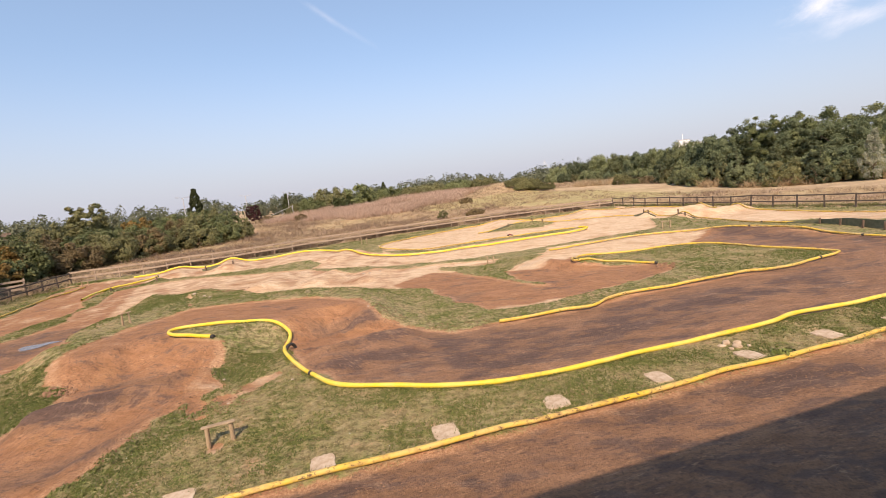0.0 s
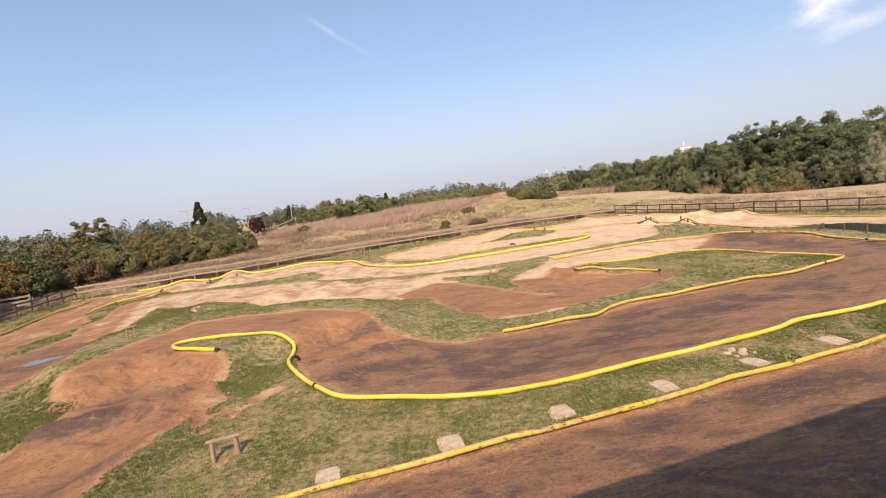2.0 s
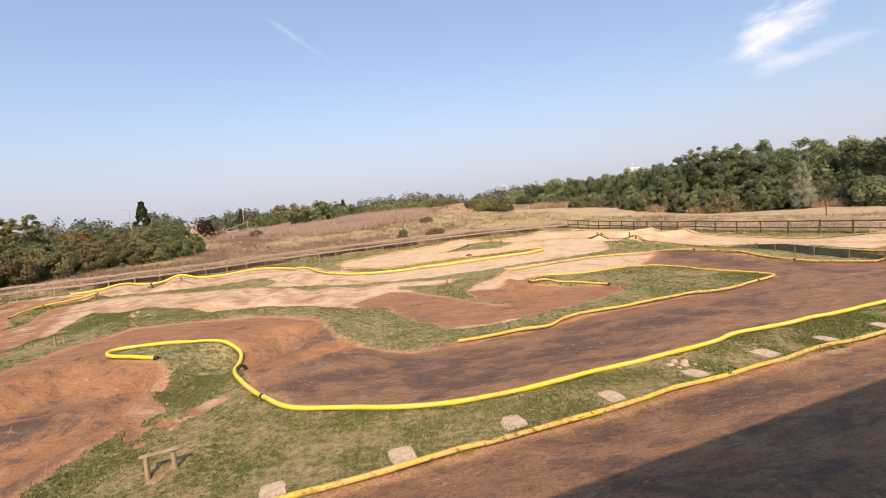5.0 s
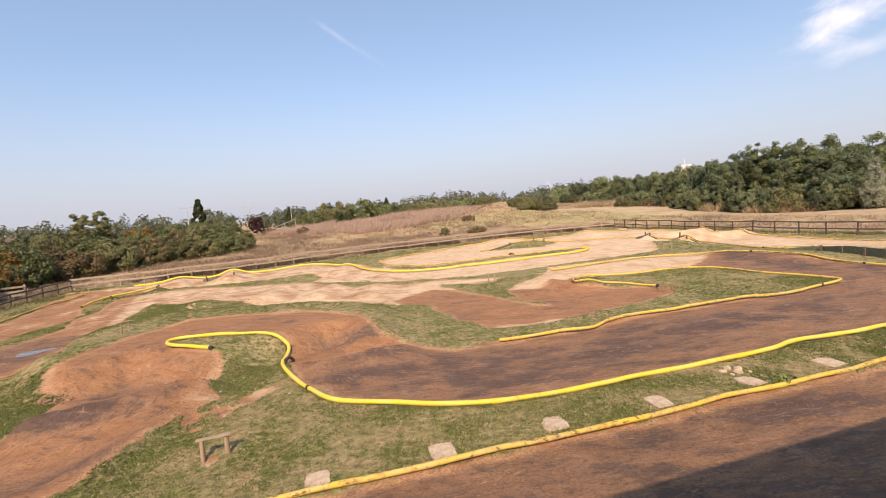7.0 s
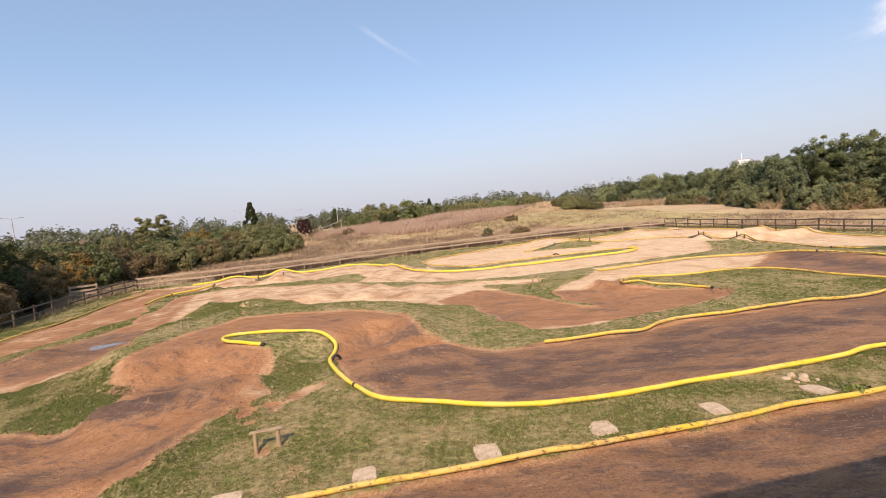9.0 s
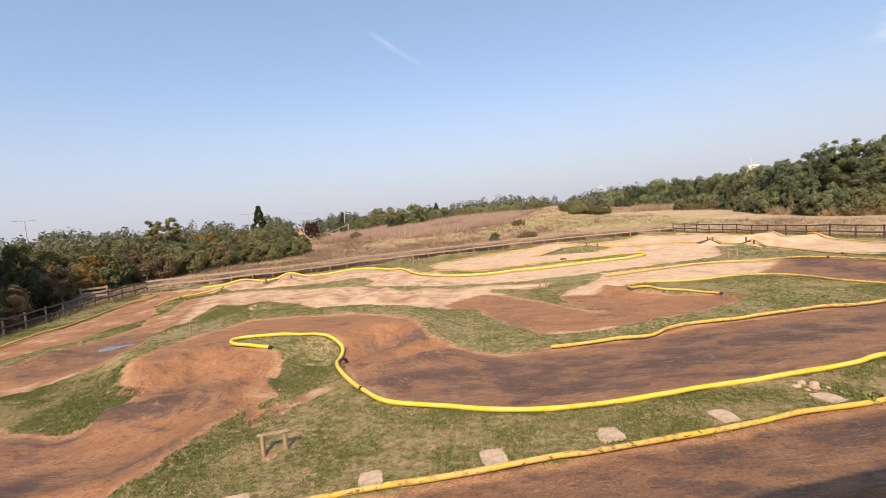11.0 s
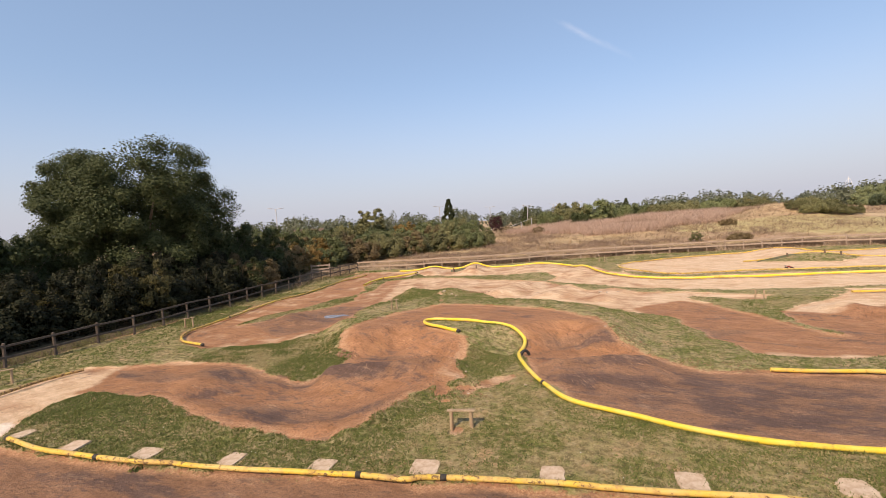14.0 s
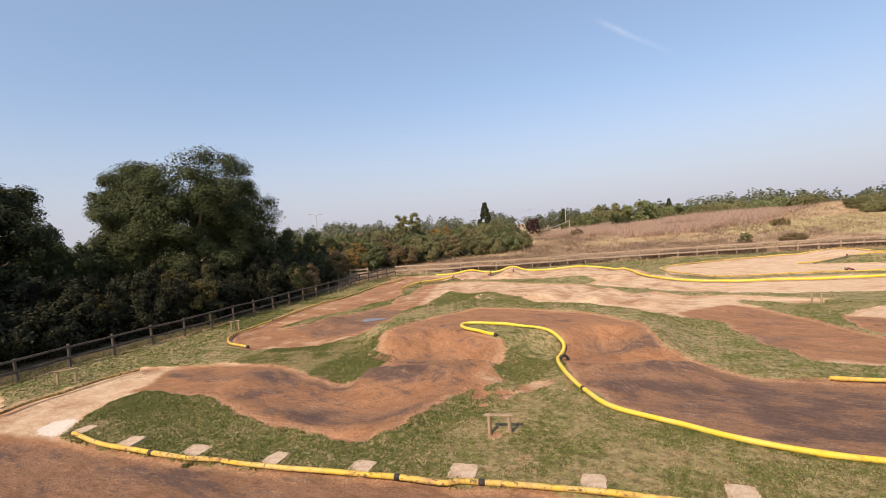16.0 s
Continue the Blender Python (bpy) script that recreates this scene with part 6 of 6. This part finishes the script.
GLASS_DARK = plain_material("dark_window_glass", (0.05, 0.06, 0.07), (0.08, 0.09, 0.10), 0.5, 0.15)
white_building()


def far_arch():
    """A slender white arch standing on the horizon."""
    x, y = polar(-12.6, 900)
    ob = thing("white_arch", x, y, 0, -12, "slender white arch on the hazy horizon", "arch")
    pts = [(9 * math.cos(a) * 0.6, 0, 33 * math.sin(a)) for a in np.linspace(0.02, math.pi - 0.02, 15)]
    part("arch", tube("arch", pts, 0.22, WHITE, 6), WHITE, ob)
    part("mast", tube("mast", [(-1, 0, 0), (-0.5, 0, 18), (0, 0, 35)], 0.2, WHITE, 6), WHITE, ob)


far_arch()


def far_van(b, far, sx, sz, label, mat, z=0.0):
    x, y = polar(b, far)
    ob = thing("parked_van", x, y, height(x, y) + z, b, label, "van", "parked vans")
    bm = bmesh.new()
    box(bm, sx, 2.0, sz * 0.75, pose(0, 0, 0.5 + sz * 0.375), 0.15)
    part("body", bm, mat, ob)
    bm = bmesh.new()
    box(bm, sx * 0.7, 2.02, sz * 0.2, pose(-0.1, 0, 0.5 + sz * 0.55), 0.02)
    part("window", bm, GLASS_DARK, ob)
    for px in (-sx * 0.32, sx * 0.32):
        for py in (-0.9, 0.9):
            bm = bmesh.new()
            log(bm, 0.38, 0.38, 0.22, pose(px, py - 0.11, 0.38, -90, 0, 0), 12)
            part("wheel", bm, RUBBER, ob)


far_van(49.3, 118, 5.6, 2.8, "white van parked beyond the hedge", WHITE)
far_van(14.9, 175, 5.0, 2.2, "red van on the far road", plain_material("red_van_paint", (0.45, 0.10, 0.06), (0.5, 0.13, 0.08), 1.0, 0.4))


def cottage(b, far, label):
    x, y = polar(b, far)
    ob = thing("cottage", x, y, height(x, y), b, label, "house")
    ob.scale = (0.75, 0.75, 0.72)
    bm = bmesh.new()
    box(bm, 9, 6, 4.4, pose(0, 0, 2.2), 0.05)
    part("wall", bm, WHITE, ob)
    bm = bmesh.new()
    vs = [bm.verts.new(v) for v in ((-4.8, -3.3, 4.4), (4.8, -3.3, 4.4), (4.8, 3.3, 4.4), (-4.8, 3.3, 4.4), (-4.8, 0, 6.4), (4.8, 0, 6.4))]
    for f in ((0, 1, 5, 4), (2, 3, 4, 5), (1, 2, 5), (3, 0, 4), (3, 2, 1, 0)):
        bm.faces.new([vs[i] for i in f])
    part("roof", bm, DARK_RAIL, ob)


cottage(44.7, 122, "small pale house with dark roof behind hedge")


# ---- thin high cloud ----
def cloud(bearing, rise, wide, tall, turn, density, seed, label):
    """A sheet of thin cirrus high up, torn by noise."""
    n = Nodes("thin_cloud_%d" % seed)
    far = 2200.0
    x, y = polar(bearing, far * math.cos(radians(rise)))
    z = far * math.sin(radians(rise))
    wisp = n.noise(1.0, 8, 0.62, (0.0035, 0.009, 0.0035), 0, 0.7)
    u = n.attr("edge")
    cover = n.span(n.math("ADD", n.math("MULTIPLY", u, 0.75), n.math("MULTIPLY", n.math("SUBTRACT", wisp, 0.5), 1.5)), 0.10, 1.0, 0.0, density)
    clear = n.tree.nodes.new("ShaderNodeBsdfTransparent")
    glow = n.tree.nodes.new("ShaderNodeEmission")
    glow.inputs[0].default_value, glow.inputs[1].default_value = (0.93, 0.95, 1.0, 1), 0.9
    both = n.tree.nodes.new("ShaderNodeMixShader")
    n.put(both.inputs[0], cover)
    n.tree.links.new(clear.outputs[0], both.inputs[1])
    n.tree.links.new(glow.outputs[0], both.inputs[2])
    n.tree.links.new(both.outputs[0], n.tree.nodes["Material Output"].inputs[0])
    gx, gy = np.meshgrid(np.linspace(-1, 1, 25), np.linspace(-1, 1, 13), indexing="ij")
    edge = np.clip(1 - np.hypot(gx, gy), 0, 1)
    verts = np.stack([gx * wide / 2, gy * tall / 2, 30 * np.sin(gx * 2) * gy], -1).reshape(-1, 3)
    i, j = np.meshgrid(np.arange(24), np.arange(12), indexing="ij")
    me = mesh_from("cloud", verts, np.stack([i * 13 + j, (i + 1) * 13 + j, (i + 1) * 13 + j + 1, i * 13 + j + 1], -1).reshape(-1, 4), n.mat, True)
    me.attributes.new("edge", "FLOAT", "POINT").data.foreach_set("value", edge.ravel().astype(np.float32))
    ob = new("cloud", me)
    ob.matrix_world = look((x, y, z), (0, 0, 4), turn)
    ob.visible_shadow = False
    tagged(ob, label, "cloud", kind="structure")


cloud(-40.2, 14.0, 500, 210, -14, 1.0, 1, "white wisp of high cloud")
cloud(-41.5, 11.0, 580, 100, -6, 0.5, 2, "faint streak of high cloud")
cloud(11.0, 20.0, 520, 44, 34, 0.20, 3, "fading vapour trail in blue sky")
